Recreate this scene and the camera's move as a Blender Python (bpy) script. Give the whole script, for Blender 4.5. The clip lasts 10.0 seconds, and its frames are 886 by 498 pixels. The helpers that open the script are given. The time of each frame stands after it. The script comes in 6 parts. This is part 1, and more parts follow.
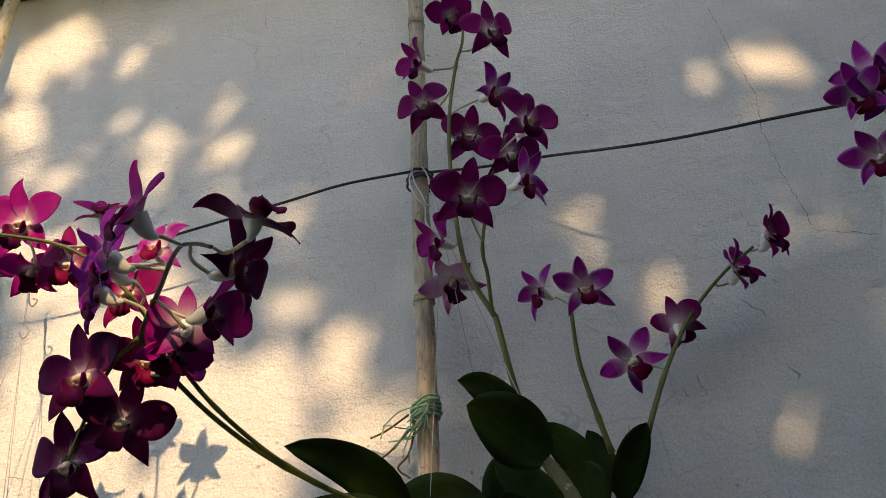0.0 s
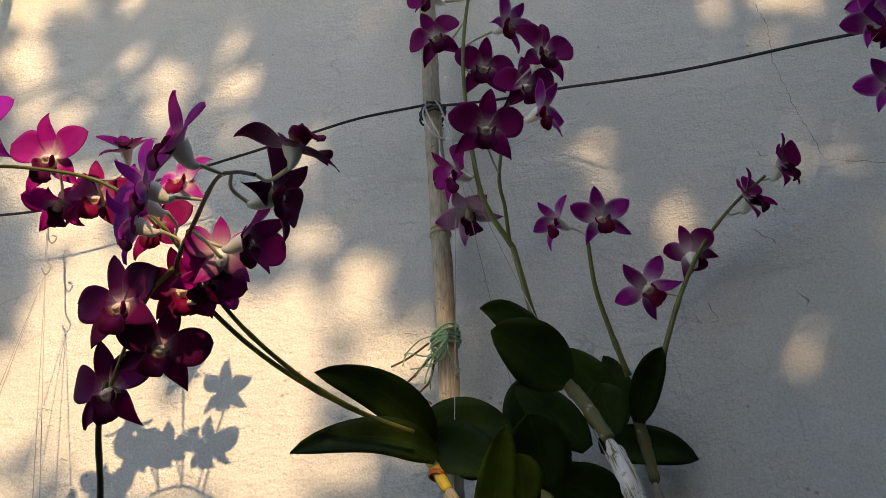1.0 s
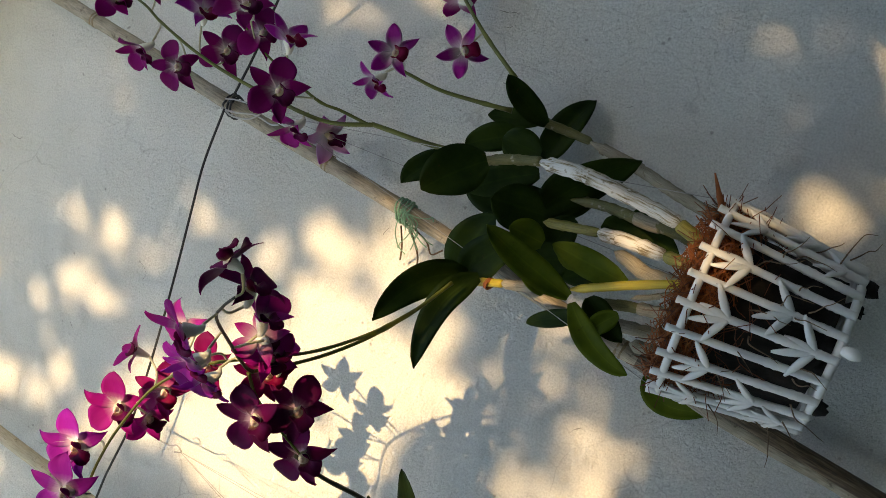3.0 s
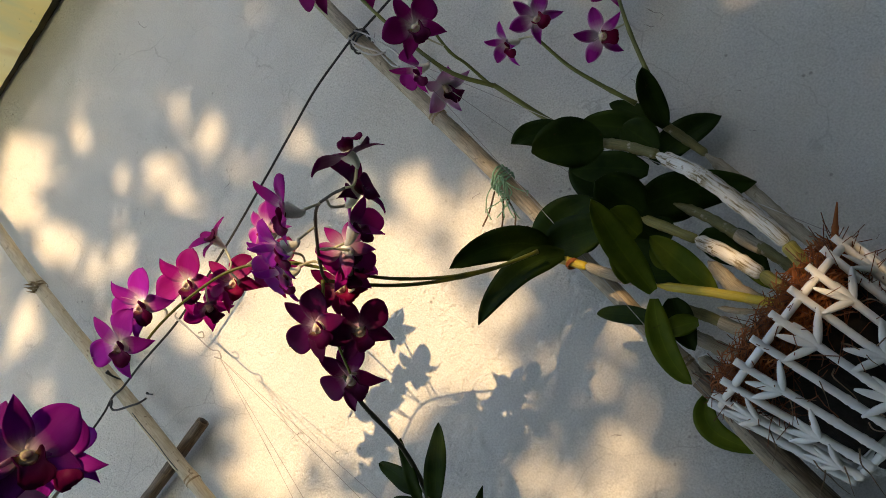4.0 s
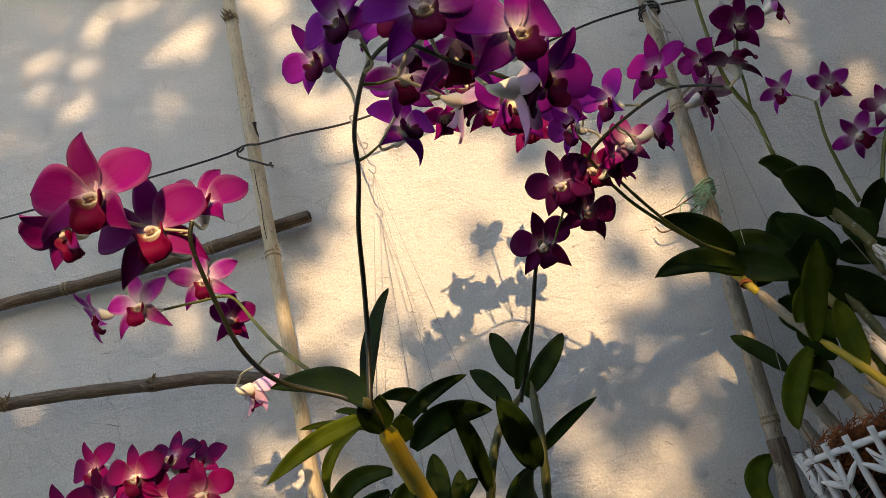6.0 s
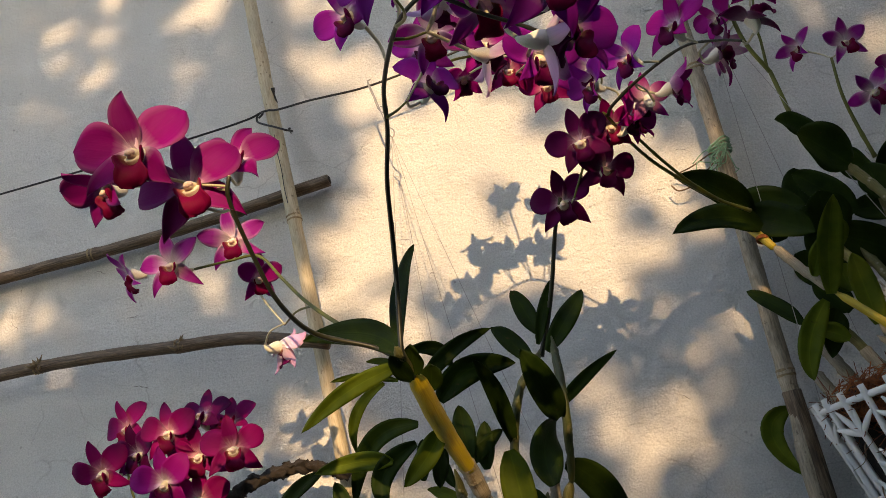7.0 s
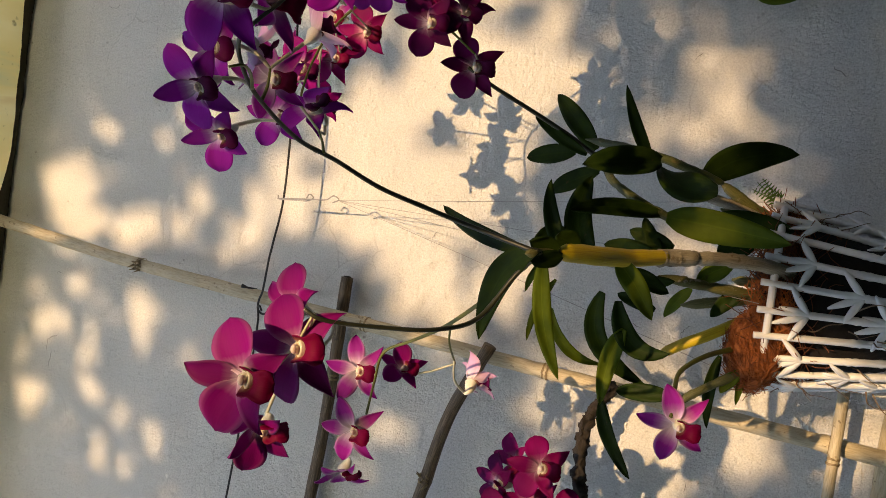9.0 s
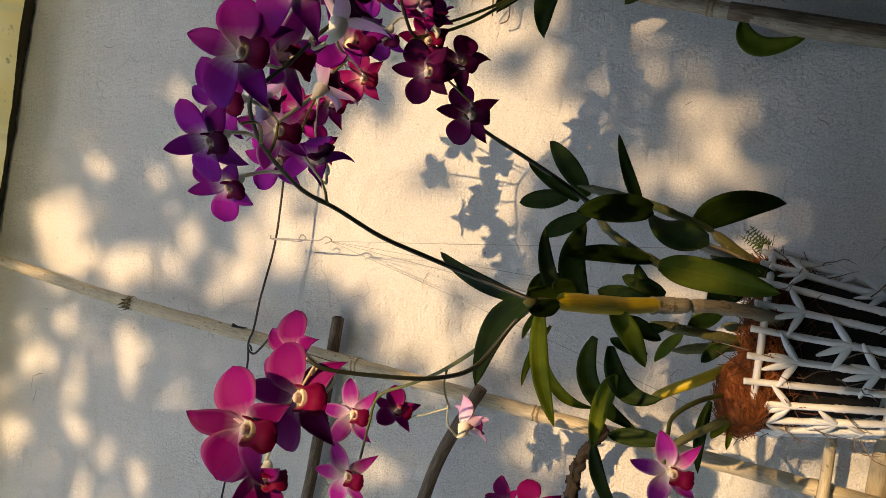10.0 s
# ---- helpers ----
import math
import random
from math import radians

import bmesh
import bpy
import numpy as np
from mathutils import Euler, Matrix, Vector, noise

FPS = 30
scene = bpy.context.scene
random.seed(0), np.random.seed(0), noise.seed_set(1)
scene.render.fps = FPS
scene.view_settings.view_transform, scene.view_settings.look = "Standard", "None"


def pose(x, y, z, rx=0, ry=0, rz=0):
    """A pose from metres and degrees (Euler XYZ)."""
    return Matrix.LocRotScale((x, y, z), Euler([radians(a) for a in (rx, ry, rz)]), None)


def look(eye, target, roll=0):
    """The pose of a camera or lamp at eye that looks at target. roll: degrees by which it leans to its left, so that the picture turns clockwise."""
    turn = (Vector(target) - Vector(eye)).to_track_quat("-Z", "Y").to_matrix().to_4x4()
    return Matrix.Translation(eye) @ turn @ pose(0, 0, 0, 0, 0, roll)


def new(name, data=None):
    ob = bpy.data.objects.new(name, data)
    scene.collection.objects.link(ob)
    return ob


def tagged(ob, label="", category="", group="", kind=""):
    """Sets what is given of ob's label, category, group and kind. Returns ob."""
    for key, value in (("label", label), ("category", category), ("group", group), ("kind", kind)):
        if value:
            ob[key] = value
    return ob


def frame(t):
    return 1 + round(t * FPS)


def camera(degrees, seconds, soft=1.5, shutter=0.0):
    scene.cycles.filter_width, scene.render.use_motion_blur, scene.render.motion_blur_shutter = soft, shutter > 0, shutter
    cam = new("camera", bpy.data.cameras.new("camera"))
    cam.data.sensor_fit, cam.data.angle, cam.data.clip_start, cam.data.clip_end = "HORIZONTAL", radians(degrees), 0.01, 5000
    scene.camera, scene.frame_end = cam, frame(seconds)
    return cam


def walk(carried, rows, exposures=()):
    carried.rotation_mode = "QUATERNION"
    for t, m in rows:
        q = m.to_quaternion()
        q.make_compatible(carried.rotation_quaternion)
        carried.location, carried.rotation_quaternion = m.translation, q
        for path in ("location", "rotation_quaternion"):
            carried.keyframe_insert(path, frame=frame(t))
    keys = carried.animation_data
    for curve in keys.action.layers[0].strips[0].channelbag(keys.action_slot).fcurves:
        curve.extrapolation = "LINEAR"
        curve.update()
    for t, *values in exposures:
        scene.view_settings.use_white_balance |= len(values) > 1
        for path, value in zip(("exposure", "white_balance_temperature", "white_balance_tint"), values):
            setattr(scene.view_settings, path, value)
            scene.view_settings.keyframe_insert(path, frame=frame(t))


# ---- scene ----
cam = camera(55.9, 10.0, soft=0.7)
PATH = [
    (0, (0.0112, -0.6223, 1.4973), (-0.0824, 1.0028, 2.6593), -9.14),
    (0.5, (0.0016, -0.6307, 1.4967), (-0.1074, 0.9949, 2.6568), -8.75),
    (1, (-0.0091, -0.6302, 1.4888), (-0.113, 1.0737, 2.5308), -9.63),
    (1.1, (-0.0194, -0.6233, 1.4778), (-0.1039, 1.1009, 2.4879), -7.88),
    (1.2, (-0.0256, -0.6163, 1.4699), (-0.0881, 1.1545, 2.3973), -11.33),
    (1.3, (-0.0169, -0.6104, 1.4519), (-0.1017, 1.1813, 2.3366), -12.97),
    (1.4, (-0.0221, -0.6065, 1.4439), (-0.0859, 1.2169, 2.2633), -15.51),
    (1.5, (-0.0273, -0.6075, 1.4449), (-0.0803, 1.2564, 2.1681), -17.56),
    (2, (0.0107, -0.6814, 1.4358), (-0.0591, 1.2312, 2.0164), -53.72),
    (2.2, (0.0412, -0.7074, 1.4297), (-0.1187, 1.2066, 1.9873), -64.16),
    (2.5, (0.0509, -0.7374, 1.4461), (-0.1823, 1.1639, 2.0212), -67.36),
    (2.7, (0.0523, -0.7706, 1.4513), (-0.2122, 1.1096, 2.0796), -66.12),
    (3.8, (0.0322, -0.7622, 1.4538), (-0.2908, 1.0627, 2.2058), -54.75),
    (4, (-0.0163, -0.7776, 1.4568), (-0.328, 1.0371, 2.2376), -48.76),
    (4.2, (-0.0797, -0.7923, 1.4627), (-0.3884, 1.009, 2.275), -42.34),
    (4.5, (-0.1669, -0.8108, 1.4781), (-0.4433, 0.9953, 2.2915), -36.57),
    (4.7, (-0.2, -0.827, 1.475), (-0.455, 0.979, 2.294), -34.2),
    (5, (-0.2347, -0.846, 1.4652), (-0.4656, 0.9766, 2.2556), -29.82),
    (5.5, (-0.2703, -0.8565, 1.4488), (-0.4054, 0.9802, 2.2288), -21.59),
    (5.7, (-0.2724, -0.8541, 1.4519), (-0.3919, 0.9849, 2.2288), -18.18),
    (6.8, (-0.2762, -0.8727, 1.452), (-0.4415, 0.9808, 2.1849), -13.03),
    (7, (-0.2847, -0.869, 1.4399), (-0.4642, 0.9928, 2.148), -15.54),
    (7.5, (-0.2782, -0.8502, 1.4252), (-0.6011, 1.0442, 1.9793), -34.21),
    (7.7, (-0.2729, -0.8401, 1.4231), (-0.6617, 1.0465, 1.9611), -45.67),
    (8, (-0.2378, -0.819, 1.4289), (-0.7107, 1.0395, 1.9964), -64.85),
    (8.2, (-0.2489, -0.8254, 1.4259), (-0.6388, 1.0219, 2.0856), -70.68),
    (8.5, (-0.2871, -0.8445, 1.4278), (-0.5682, 0.9867, 2.1812), -74.93),
    (9, (-0.3337, -0.8835, 1.4288), (-0.5127, 0.9667, 2.1671), -78.17),
    (9.5, (-0.3419, -0.8961, 1.4339), (-0.4771, 0.9665, 2.1497), -78.56),
    (10, (-0.3254, -0.8948, 1.4375), (-0.4197, 0.9711, 2.1514), -78.68),
]
walk(cam, [(t, look(eye, target, roll)) for t, eye, target, roll in PATH], [(0, 0.48, 7100, 14), (1.5, 0.50, 7150, 11.5), (2.0, 0.74, 7200, 7), (2.7, 0.90, 7200, 7), (4.2, 0.53, 7200, 12), (5, 0.49, 7300, 15.5), (7, 0.44, 7350, 15), (8.2, 0.36, 7350, 14.5), (10, 0.33, 7300, 14)])

# ---- light ----
SUN_WAY = Vector((-0.215, 1.0, -0.40)).normalized()
world = bpy.data.worlds.new("sky")
scene.world = world
world.use_nodes = True
wn = world.node_tree
sky = wn.nodes.new("ShaderNodeTexSky")
sky.sky_type, sky.sun_disc = "NISHITA", False
sky.sun_elevation = math.asin(-SUN_WAY.z)
sky.sun_rotation = math.atan2(-SUN_WAY.x, -SUN_WAY.y)
sky.altitude, sky.air_density, sky.dust_density, sky.ozone_density = 50, 1.0, 1.5, 1.0
wn.links.new(sky.outputs[0], wn.nodes["Background"].inputs[0])
wn.nodes["Background"].inputs[1].default_value = 0.32
sun_data = bpy.data.lights.new("sun", "SUN")
sun_data.energy, sun_data.angle, sun_data.color = 4.4, radians(0.6), (1.0, 0.70, 0.39)
sun = new("sun", sun_data)
sun.matrix_world = look(Vector((0, 0, 3)) - 4 * SUN_WAY, Vector((0, 0, 3)))


# ---- materials ----
def material(name):
    m = bpy.data.materials.new(name)
    m.use_nodes = True
    nt = m.node_tree
    bsdf = nt.nodes["Principled BSDF"]
    return m, nt, bsdf


def node(nt, kind, **values):
    n = nt.nodes.new(kind)
    for key, value in values.items():
        n.inputs[key].default_value = value
    return n


def ramp(nt, source, stops):
    r = nt.nodes.new("ShaderNodeValToRGB")
    els = r.color_ramp.elements
    while len(els) < len(stops):
        els.new(0.5)
    for e, (at, col) in zip(els, stops):
        e.position, e.color = at, (*col, 1) if len(col) == 3 else col
    nt.links.new(source, r.inputs[0])
    return r.outputs[0]


def grey(a):
    return (a, a, a)


def mixed(nt, a, b, fac, mode="MIX"):
    n = nt.nodes.new("ShaderNodeMix")
    n.data_type, n.blend_type = "RGBA", mode
    for slot, v in ((0, fac), (6, a), (7, b)):
        if isinstance(v, (int, float)):
            n.inputs[slot].default_value = v
        elif isinstance(v, tuple):
            n.inputs[slot].default_value = (*v, 1)
        else:
            nt.links.new(v, n.inputs[slot])
    return n.outputs[2]


def noise_tex(nt, vec, scale, detail=4.0, rough=0.6, dist=0.0):
    n = node(nt, "ShaderNodeTexNoise", Scale=scale, Detail=detail, Roughness=rough, Distortion=dist)
    if vec is not None:
        nt.links.new(vec, n.inputs["Vector"])
    return n.outputs["Fac"]


def coords(nt, kind="Object", scale=(1, 1, 1)):
    c = nt.nodes.new("ShaderNodeTexCoord")
    m = nt.nodes.new("ShaderNodeMapping")
    m.inputs["Scale"].default_value = scale
    nt.links.new(c.outputs[kind], m.inputs[0])
    return m.outputs[0]


def bump(nt, bsdf, height, strength, distance):
    b = node(nt, "ShaderNodeBump", Strength=strength, Distance=distance)
    nt.links.new(height, b.inputs["Height"])
    old = bsdf.inputs["Normal"].links
    if old:
        nt.links.new(old[0].from_socket, b.inputs["Normal"])
    nt.links.new(b.outputs[0], bsdf.inputs["Normal"])


def plaster():
    m, nt, b = material("painted_plaster")
    co = coords(nt)
    big = noise_tex(nt, co, 1.6, 5, 0.6)
    mid = noise_tex(nt, co, 14, 4, 0.6)
    col = ramp(nt, big, [(0.3, (0.695, 0.705, 0.68)), (0.7, (0.775, 0.772, 0.74))])
    col = mixed(nt, col, ramp(nt, mid, [(0.35, grey(0.86)), (0.65, grey(1.0))]), 0.5, "MULTIPLY")
    # pinholes and dirt specks
    vo = node(nt, "ShaderNodeTexVoronoi", Scale=85.0, Randomness=1.0)
    nt.links.new(co, vo.inputs["Vector"])
    few = noise_tex(nt, co, 23, 2, 0.5)
    dot = ramp(nt, vo.outputs["Distance"], [(0.07, grey(1)), (0.17, grey(0))])
    keep = ramp(nt, few, [(0.56, grey(0)), (0.66, grey(1))])
    speck = mixed(nt, dot, keep, 1.0, "MULTIPLY")
    col = mixed(nt, col, (0.20, 0.19, 0.17), mixed(nt, speck, grey(0.55), 1.0, "MULTIPLY"))
    # hair cracks that come and go
    cc = coords(nt, "Object", (1, 1, 1.25))
    wob = node(nt, "ShaderNodeTexNoise", Scale=9.0, Detail=5.0)
    nt.links.new(cc, wob.inputs["Vector"])
    warp = nt.nodes.new("ShaderNodeVectorMath")
    warp.operation = "MULTIPLY_ADD"
    warp.inputs[1].default_value = (0.09, 0.09, 0.09)
    nt.links.new(wob.outputs["Color"], warp.inputs[0])
    nt.links.new(cc, warp.inputs[2])
    cr = node(nt, "ShaderNodeTexVoronoi", Scale=13.0)
    cr.feature = "DISTANCE_TO_EDGE"
    nt.links.new(warp.outputs[0], cr.inputs["Vector"])
    line = ramp(nt, cr.outputs["Distance"], [(0.0, grey(1)), (0.016, grey(0))])
    some = ramp(nt, noise_tex(nt, co, 5.0, 3, 0.6), [(0.54, grey(0)), (0.62, grey(1))])
    crack = mixed(nt, line, some, 1.0, "MULTIPLY")
    col = mixed(nt, col, (0.25, 0.24, 0.22), mixed(nt, crack, grey(0.32), 1.0, "MULTIPLY"))
    nt.links.new(col, b.inputs["Base Color"])
    b.inputs["Roughness"].default_value = 0.9
    b.inputs["Specular IOR Level"].default_value = 0.2
    grain = noise_tex(nt, co, 330, 4, 0.75)
    sand = noise_tex(nt, co, 520, 2, 0.6)
    col = mixed(nt, col, ramp(nt, sand, [(0.32, grey(0.80)), (0.62, grey(1.06))]), 0.8, "MULTIPLY")
    nt.links.new(col, b.inputs["Base Color"])
    trowel = noise_tex(nt, coords(nt, "Object", (30, 30, 46)), 1.0, 3, 0.55, 0.2)
    bump(nt, b, trowel, 0.50, 0.007)
    knobs = noise_tex(nt, co, 120, 3, 0.6)
    bump(nt, b, knobs, 0.72, 0.0042)
    bump(nt, b, grain, 0.85, 0.0036)
    pit = mixed(nt, grey(1.0), grey(0.0), speck)
    bump(nt, b, pit, 0.5, 0.0010)
    return m


def petal_material(name, main, deep, pale, heart=0.20, rim=0.0, pale_back=True):
    """Pigment runs from a pale heart (v = 0) to the coloured blade and a deeper tip; the underside (u past 2) is paler towards its base."""
    m, nt, b = material(name)
    uv = nt.nodes.new("ShaderNodeTexCoord").outputs["UV"]
    sep = nt.nodes.new("ShaderNodeSeparateXYZ")
    nt.links.new(uv, sep.inputs[0])
    info = nt.nodes.new("ShaderNodeObjectInfo")

    def maths(op, a, bb, c=None):
        n = nt.nodes.new("ShaderNodeMath")
        n.operation = op
        for slot, v in enumerate((a, bb, c)):
            if v is None:
                continue
            if isinstance(v, (int, float)):
                n.inputs[slot].default_value = v
            else:
                nt.links.new(v, n.inputs[slot])
        return n.outputs[0]

    under = maths("GREATER_THAN", sep.outputs[0], 1.5)
    across = maths("ABSOLUTE", maths("SUBTRACT", maths("MULTIPLY_ADD", under, -2.0, sep.outputs[0]), 0.5), 0.0)
    along = maths("MULTIPLY_ADD", noise_tex(nt, coords(nt, "UV", (9, 2.5, 1)), 1.0, 3, 0.6), 0.16, maths("SUBTRACT", sep.outputs[1], 0.08))
    between = lambda k: tuple(p * (1 - k) + q * k for p, q in zip(pale, main))
    col = ramp(nt, along, [(0.02, pale), (0.55 * heart, between(0.35)), (heart, between(0.82)), (heart + 0.16, main), (1.0, deep)])
    if pale_back:
        back = ramp(nt, along, [(0.06, between(0.10)), (0.24, between(0.45)), (0.46, between(0.82)), (0.78, main)])
        col = mixed(nt, col, back, under)
    if rim:
        edge = ramp(nt, across, [(0.34, grey(0)), (0.50, grey(rim))])
        col = mixed(nt, col, between(0.15), edge)
    # fine veins along the blade, uneven
    vein = noise_tex(nt, coords(nt, "UV", (26, 1.4, 1)), 1.0, 3, 0.55, 0.3)
    col = mixed(nt, col, ramp(nt, vein, [(0.32, grey(0.82)), (0.62, grey(1.06))]), 0.38, "MULTIPLY")
    hsv = node(nt, "ShaderNodeHueSaturation")
    mr = nt.nodes.new("ShaderNodeMapRange")
    mr.inputs["To Min"].default_value, mr.inputs["To Max"].default_value = 0.75, 1.25
    nt.links.new(info.outputs["Random"], mr.inputs["Value"])
    nt.links.new(mr.outputs[0], hsv.inputs["Value"])
    nt.links.new(col, hsv.inputs["Color"])
    col = hsv.outputs[0]
    nt.links.new(col, b.inputs["Base Color"])
    b.inputs["Roughness"].default_value = 0.55
    b.inputs["Specular IOR Level"].default_value = 0.12
    bump(nt, b, vein, 0.12, 0.02)
    thin = node(nt, "ShaderNodeBsdfTranslucent")
    nt.links.new(col, thin.inputs["Color"])
    mix = node(nt, "ShaderNodeMixShader", Fac=0.42)
    nt.links.new(b.outputs[0], mix.inputs[1])
    nt.links.new(thin.outputs[0], mix.inputs[2])
    nt.links.new(mix.outputs[0], nt.nodes["Material Output"].inputs[0])
    return m


def leaf_material(name, dark, light, thin_amount):
    m, nt, b = material(name)
    uv = nt.nodes.new("ShaderNodeTexCoord").outputs["UV"]
    sep = nt.nodes.new("ShaderNodeSeparateXYZ")
    nt.links.new(uv, sep.inputs[0])
    co = coords(nt)
    col = ramp(nt, noise_tex(nt, co, 30, 4, 0.6), [(0.3, dark), (0.7, light)])
    stripe = ramp(nt, sep.outputs[0], [(0.46, grey(1)), (0.5, grey(1.35)), (0.54, grey(1))])
    col = mixed(nt, col, stripe, 0.7, "MULTIPLY")
    spots = ramp(nt, noise_tex(nt, co, 210, 2, 0.5), [(0.70, grey(0)), (0.76, grey(1))])
    col = mixed(nt, col, (0.05, 0.035, 0.012), mixed(nt, spots, grey(0.5), 1.0, "MULTIPLY"))
    nt.links.new(col, b.inputs["Base Color"])
    rough = ramp(nt, noise_tex(nt, co, 60, 3, 0.6), [(0.3, grey(0.40)), (0.7, grey(0.58))])
    nt.links.new(rough, b.inputs["Roughness"])
    b.inputs["Specular IOR Level"].default_value = 0.08
    bump(nt, b, noise_tex(nt, coords(nt, "UV", (26, 2, 1)), 1.0, 2, 0.5), 0.25, 0.0012)
    thin = node(nt, "ShaderNodeBsdfTranslucent")
    nt.links.new(mixed(nt, col, (1.5, 1.7, 0.6), 1.0, "MULTIPLY"), thin.inputs["Color"])
    mix = node(nt, "ShaderNodeMixShader", Fac=thin_amount)
    nt.links.new(b.outputs[0], mix.inputs[1])
    nt.links.new(thin.outputs[0], mix.inputs[2])
    nt.links.new(mix.outputs[0], nt.nodes["Material Output"].inputs[0])
    return m


def streaky(name, stops, along=(60, 60, 4), rough=0.6, fine=0.0012, spot=None, kind="Object"):
    """Fibres and stains drawn out along the local z axis (or v of the UV map)."""
    m, nt, b = material(name)
    co = coords(nt, kind, along)
    a = noise_tex(nt, co, 1.0, 6, 0.65, 0.4)
    col = ramp(nt, a, stops)
    flat = coords(nt)
    stain = ramp(nt, noise_tex(nt, flat, 18, 4, 0.6), [(0.35, grey(0.72)), (0.62, grey(1.0))])
    col = mixed(nt, col, stain, 0.6, "MULTIPLY")
    if spot:
        sp = ramp(nt, noise_tex(nt, flat, 120, 3, 0.6), [(0.62, grey(0)), (0.68, grey(1))])
        col = mixed(nt, col, spot, mixed(nt, sp, grey(0.7), 1.0, "MULTIPLY"))
    nt.links.new(col, b.inputs["Base Color"])
    b.inputs["Roughness"].default_value = rough
    bump(nt, b, a, 0.4, fine)
    return m


def plain(name, col, rough, metal=0.0, vary=0.15, scale=60, fine=0.0006):
    m, nt, b = material(name)
    co = coords(nt)
    n = noise_tex(nt, co, scale, 4, 0.6)
    lo, hi = tuple(c * (1 - vary) for c in col), tuple(min(1, c * (1 + vary)) for c in col)
    nt.links.new(ramp(nt, n, [(0.3, lo), (0.7, hi)]), b.inputs["Base Color"])
    b.inputs["Roughness"].default_value, b.inputs["Metallic"].default_value = rough, metal
    bump(nt, b, n, 0.3, fine)
    return m


M_wall = plaster()
PETALS = {
    "purple": petal_material("petal_purple", (0.29, 0.005, 0.185), (0.21, 0.002, 0.125), (0.86, 0.80, 0.84), 0.22),
    # Darker copy of purple: the shade on backlit blooms is put into the pigment.
    "dark": petal_material("petal_shaded_purple", (0.145, 0.002, 0.090), (0.095, 0.001, 0.055), (0.66, 0.50, 0.62), 0.18),
    "violet": petal_material("petal_violet", (0.355, 0.014, 0.405), (0.255, 0.006, 0.29), (0.90, 0.86, 0.90), 0.27),
    "magenta": petal_material("petal_magenta", (0.41, 0.008, 0.29), (0.30, 0.003, 0.20), (0.88, 0.82, 0.86), 0.23),
    "hot": petal_material("petal_hot_magenta", (0.285, 0.003, 0.190), (0.215, 0.002, 0.140), (0.86, 0.70, 0.80), 0.18, 0.10),
    "crimson": petal_material("petal_crimson", (0.31, 0.003, 0.145), (0.20, 0.001, 0.090), (0.74, 0.46, 0.55), 0.22),
    "pink": petal_material("petal_pink", (0.42, 0.026, 0.385), (0.34, 0.010, 0.30), (0.88, 0.82, 0.86), 0.38, 0.35),
    "white": petal_material("petal_white", (0.70, 0.42, 0.66), (0.30, 0.02, 0.28), (0.86, 0.84, 0.82), 0.50, 0.25),
}
LIPS = {
    "purple": petal_material("lip_purple", (0.115, 0.0015, 0.060), (0.105, 0.0015, 0.055), (0.60, 0.50, 0.26), 0.17, 0.0, False),
    "crimson": petal_material("lip_crimson", (0.22, 0.0015, 0.055), (0.19, 0.001, 0.045), (0.74, 0.58, 0.36), 0.17, 0.0, False),
}
M_cap = plain("anther_cap", (0.66, 0.52, 0.46), 0.45, vary=0.2, scale=160)
M_heart = plain("orchid_column", (0.82, 0.77, 0.54), 0.5, vary=0.1, scale=140)
M_spur = plain("orchid_spur", (0.76, 0.75, 0.64), 0.5, vary=0.14, scale=120)
M_pedicel = plain("pedicel", (0.46, 0.45, 0.30), 0.5, vary=0.2, scale=120)
M_stem = plain("flower_stem_green", (0.100, 0.112, 0.014), 0.45, vary=0.3, scale=45)
M_stem_dark = plain("flower_stem_dark", (0.020, 0.022, 0.009), 0.45, vary=0.3, scale=45)
M_leaf = leaf_material("orchid_leaf", (0.008, 0.019, 0.0025), (0.024, 0.045, 0.005), 0.10)
# Lighter leaf copy: sunlight on the brighter blades is put into its colour.
M_leaf_bright = leaf_material("orchid_leaf_lit", (0.048, 0.078, 0.006), (0.105, 0.142, 0.012), 0.24)
M_cane_white = streaky("cane_papery_white", [(0.37, (0.15, 0.11, 0.05)), (0.44, (0.40, 0.35, 0.24)), (0.50, (0.62, 0.60, 0.54)), (0.72, (0.76, 0.75, 0.71))], (12, 4.5, 1), 0.75, 0.0016, (0.20, 0.16, 0.09), "UV")
M_cane_grey = streaky("cane_papery_grey", [(0.30, (0.13, 0.10, 0.055)), (0.5, (0.28, 0.245, 0.17)), (0.75, (0.46, 0.42, 0.34))], (40, 6, 1), 0.7, 0.0012, (0.12, 0.09, 0.04), "UV")
M_cane_yellow = streaky("cane_yellow", [(0.30, (0.30, 0.20, 0.010)), (0.42, (0.46, 0.33, 0.010)), (0.60, (0.55, 0.42, 0.016)), (0.76, (0.60, 0.50, 0.09))], (30, 3, 1), 0.45, 0.0007, None, "UV")
M_cane_green = streaky("cane_yellow_green", [(0.30, (0.10, 0.09, 0.012)), (0.5, (0.22, 0.20, 0.030)), (0.75, (0.36, 0.33, 0.09))], (30, 4, 1), 0.5, 0.0008, (0.20, 0.16, 0.06), "UV")
M_cane_dark = streaky("cane_dark_green", [(0.30, (0.022, 0.030, 0.006)), (0.5, (0.050, 0.064, 0.012)), (0.75, (0.105, 0.115, 0.032))], (30, 4, 1), 0.5, 0.0008, (0.14, 0.12, 0.05), "UV")
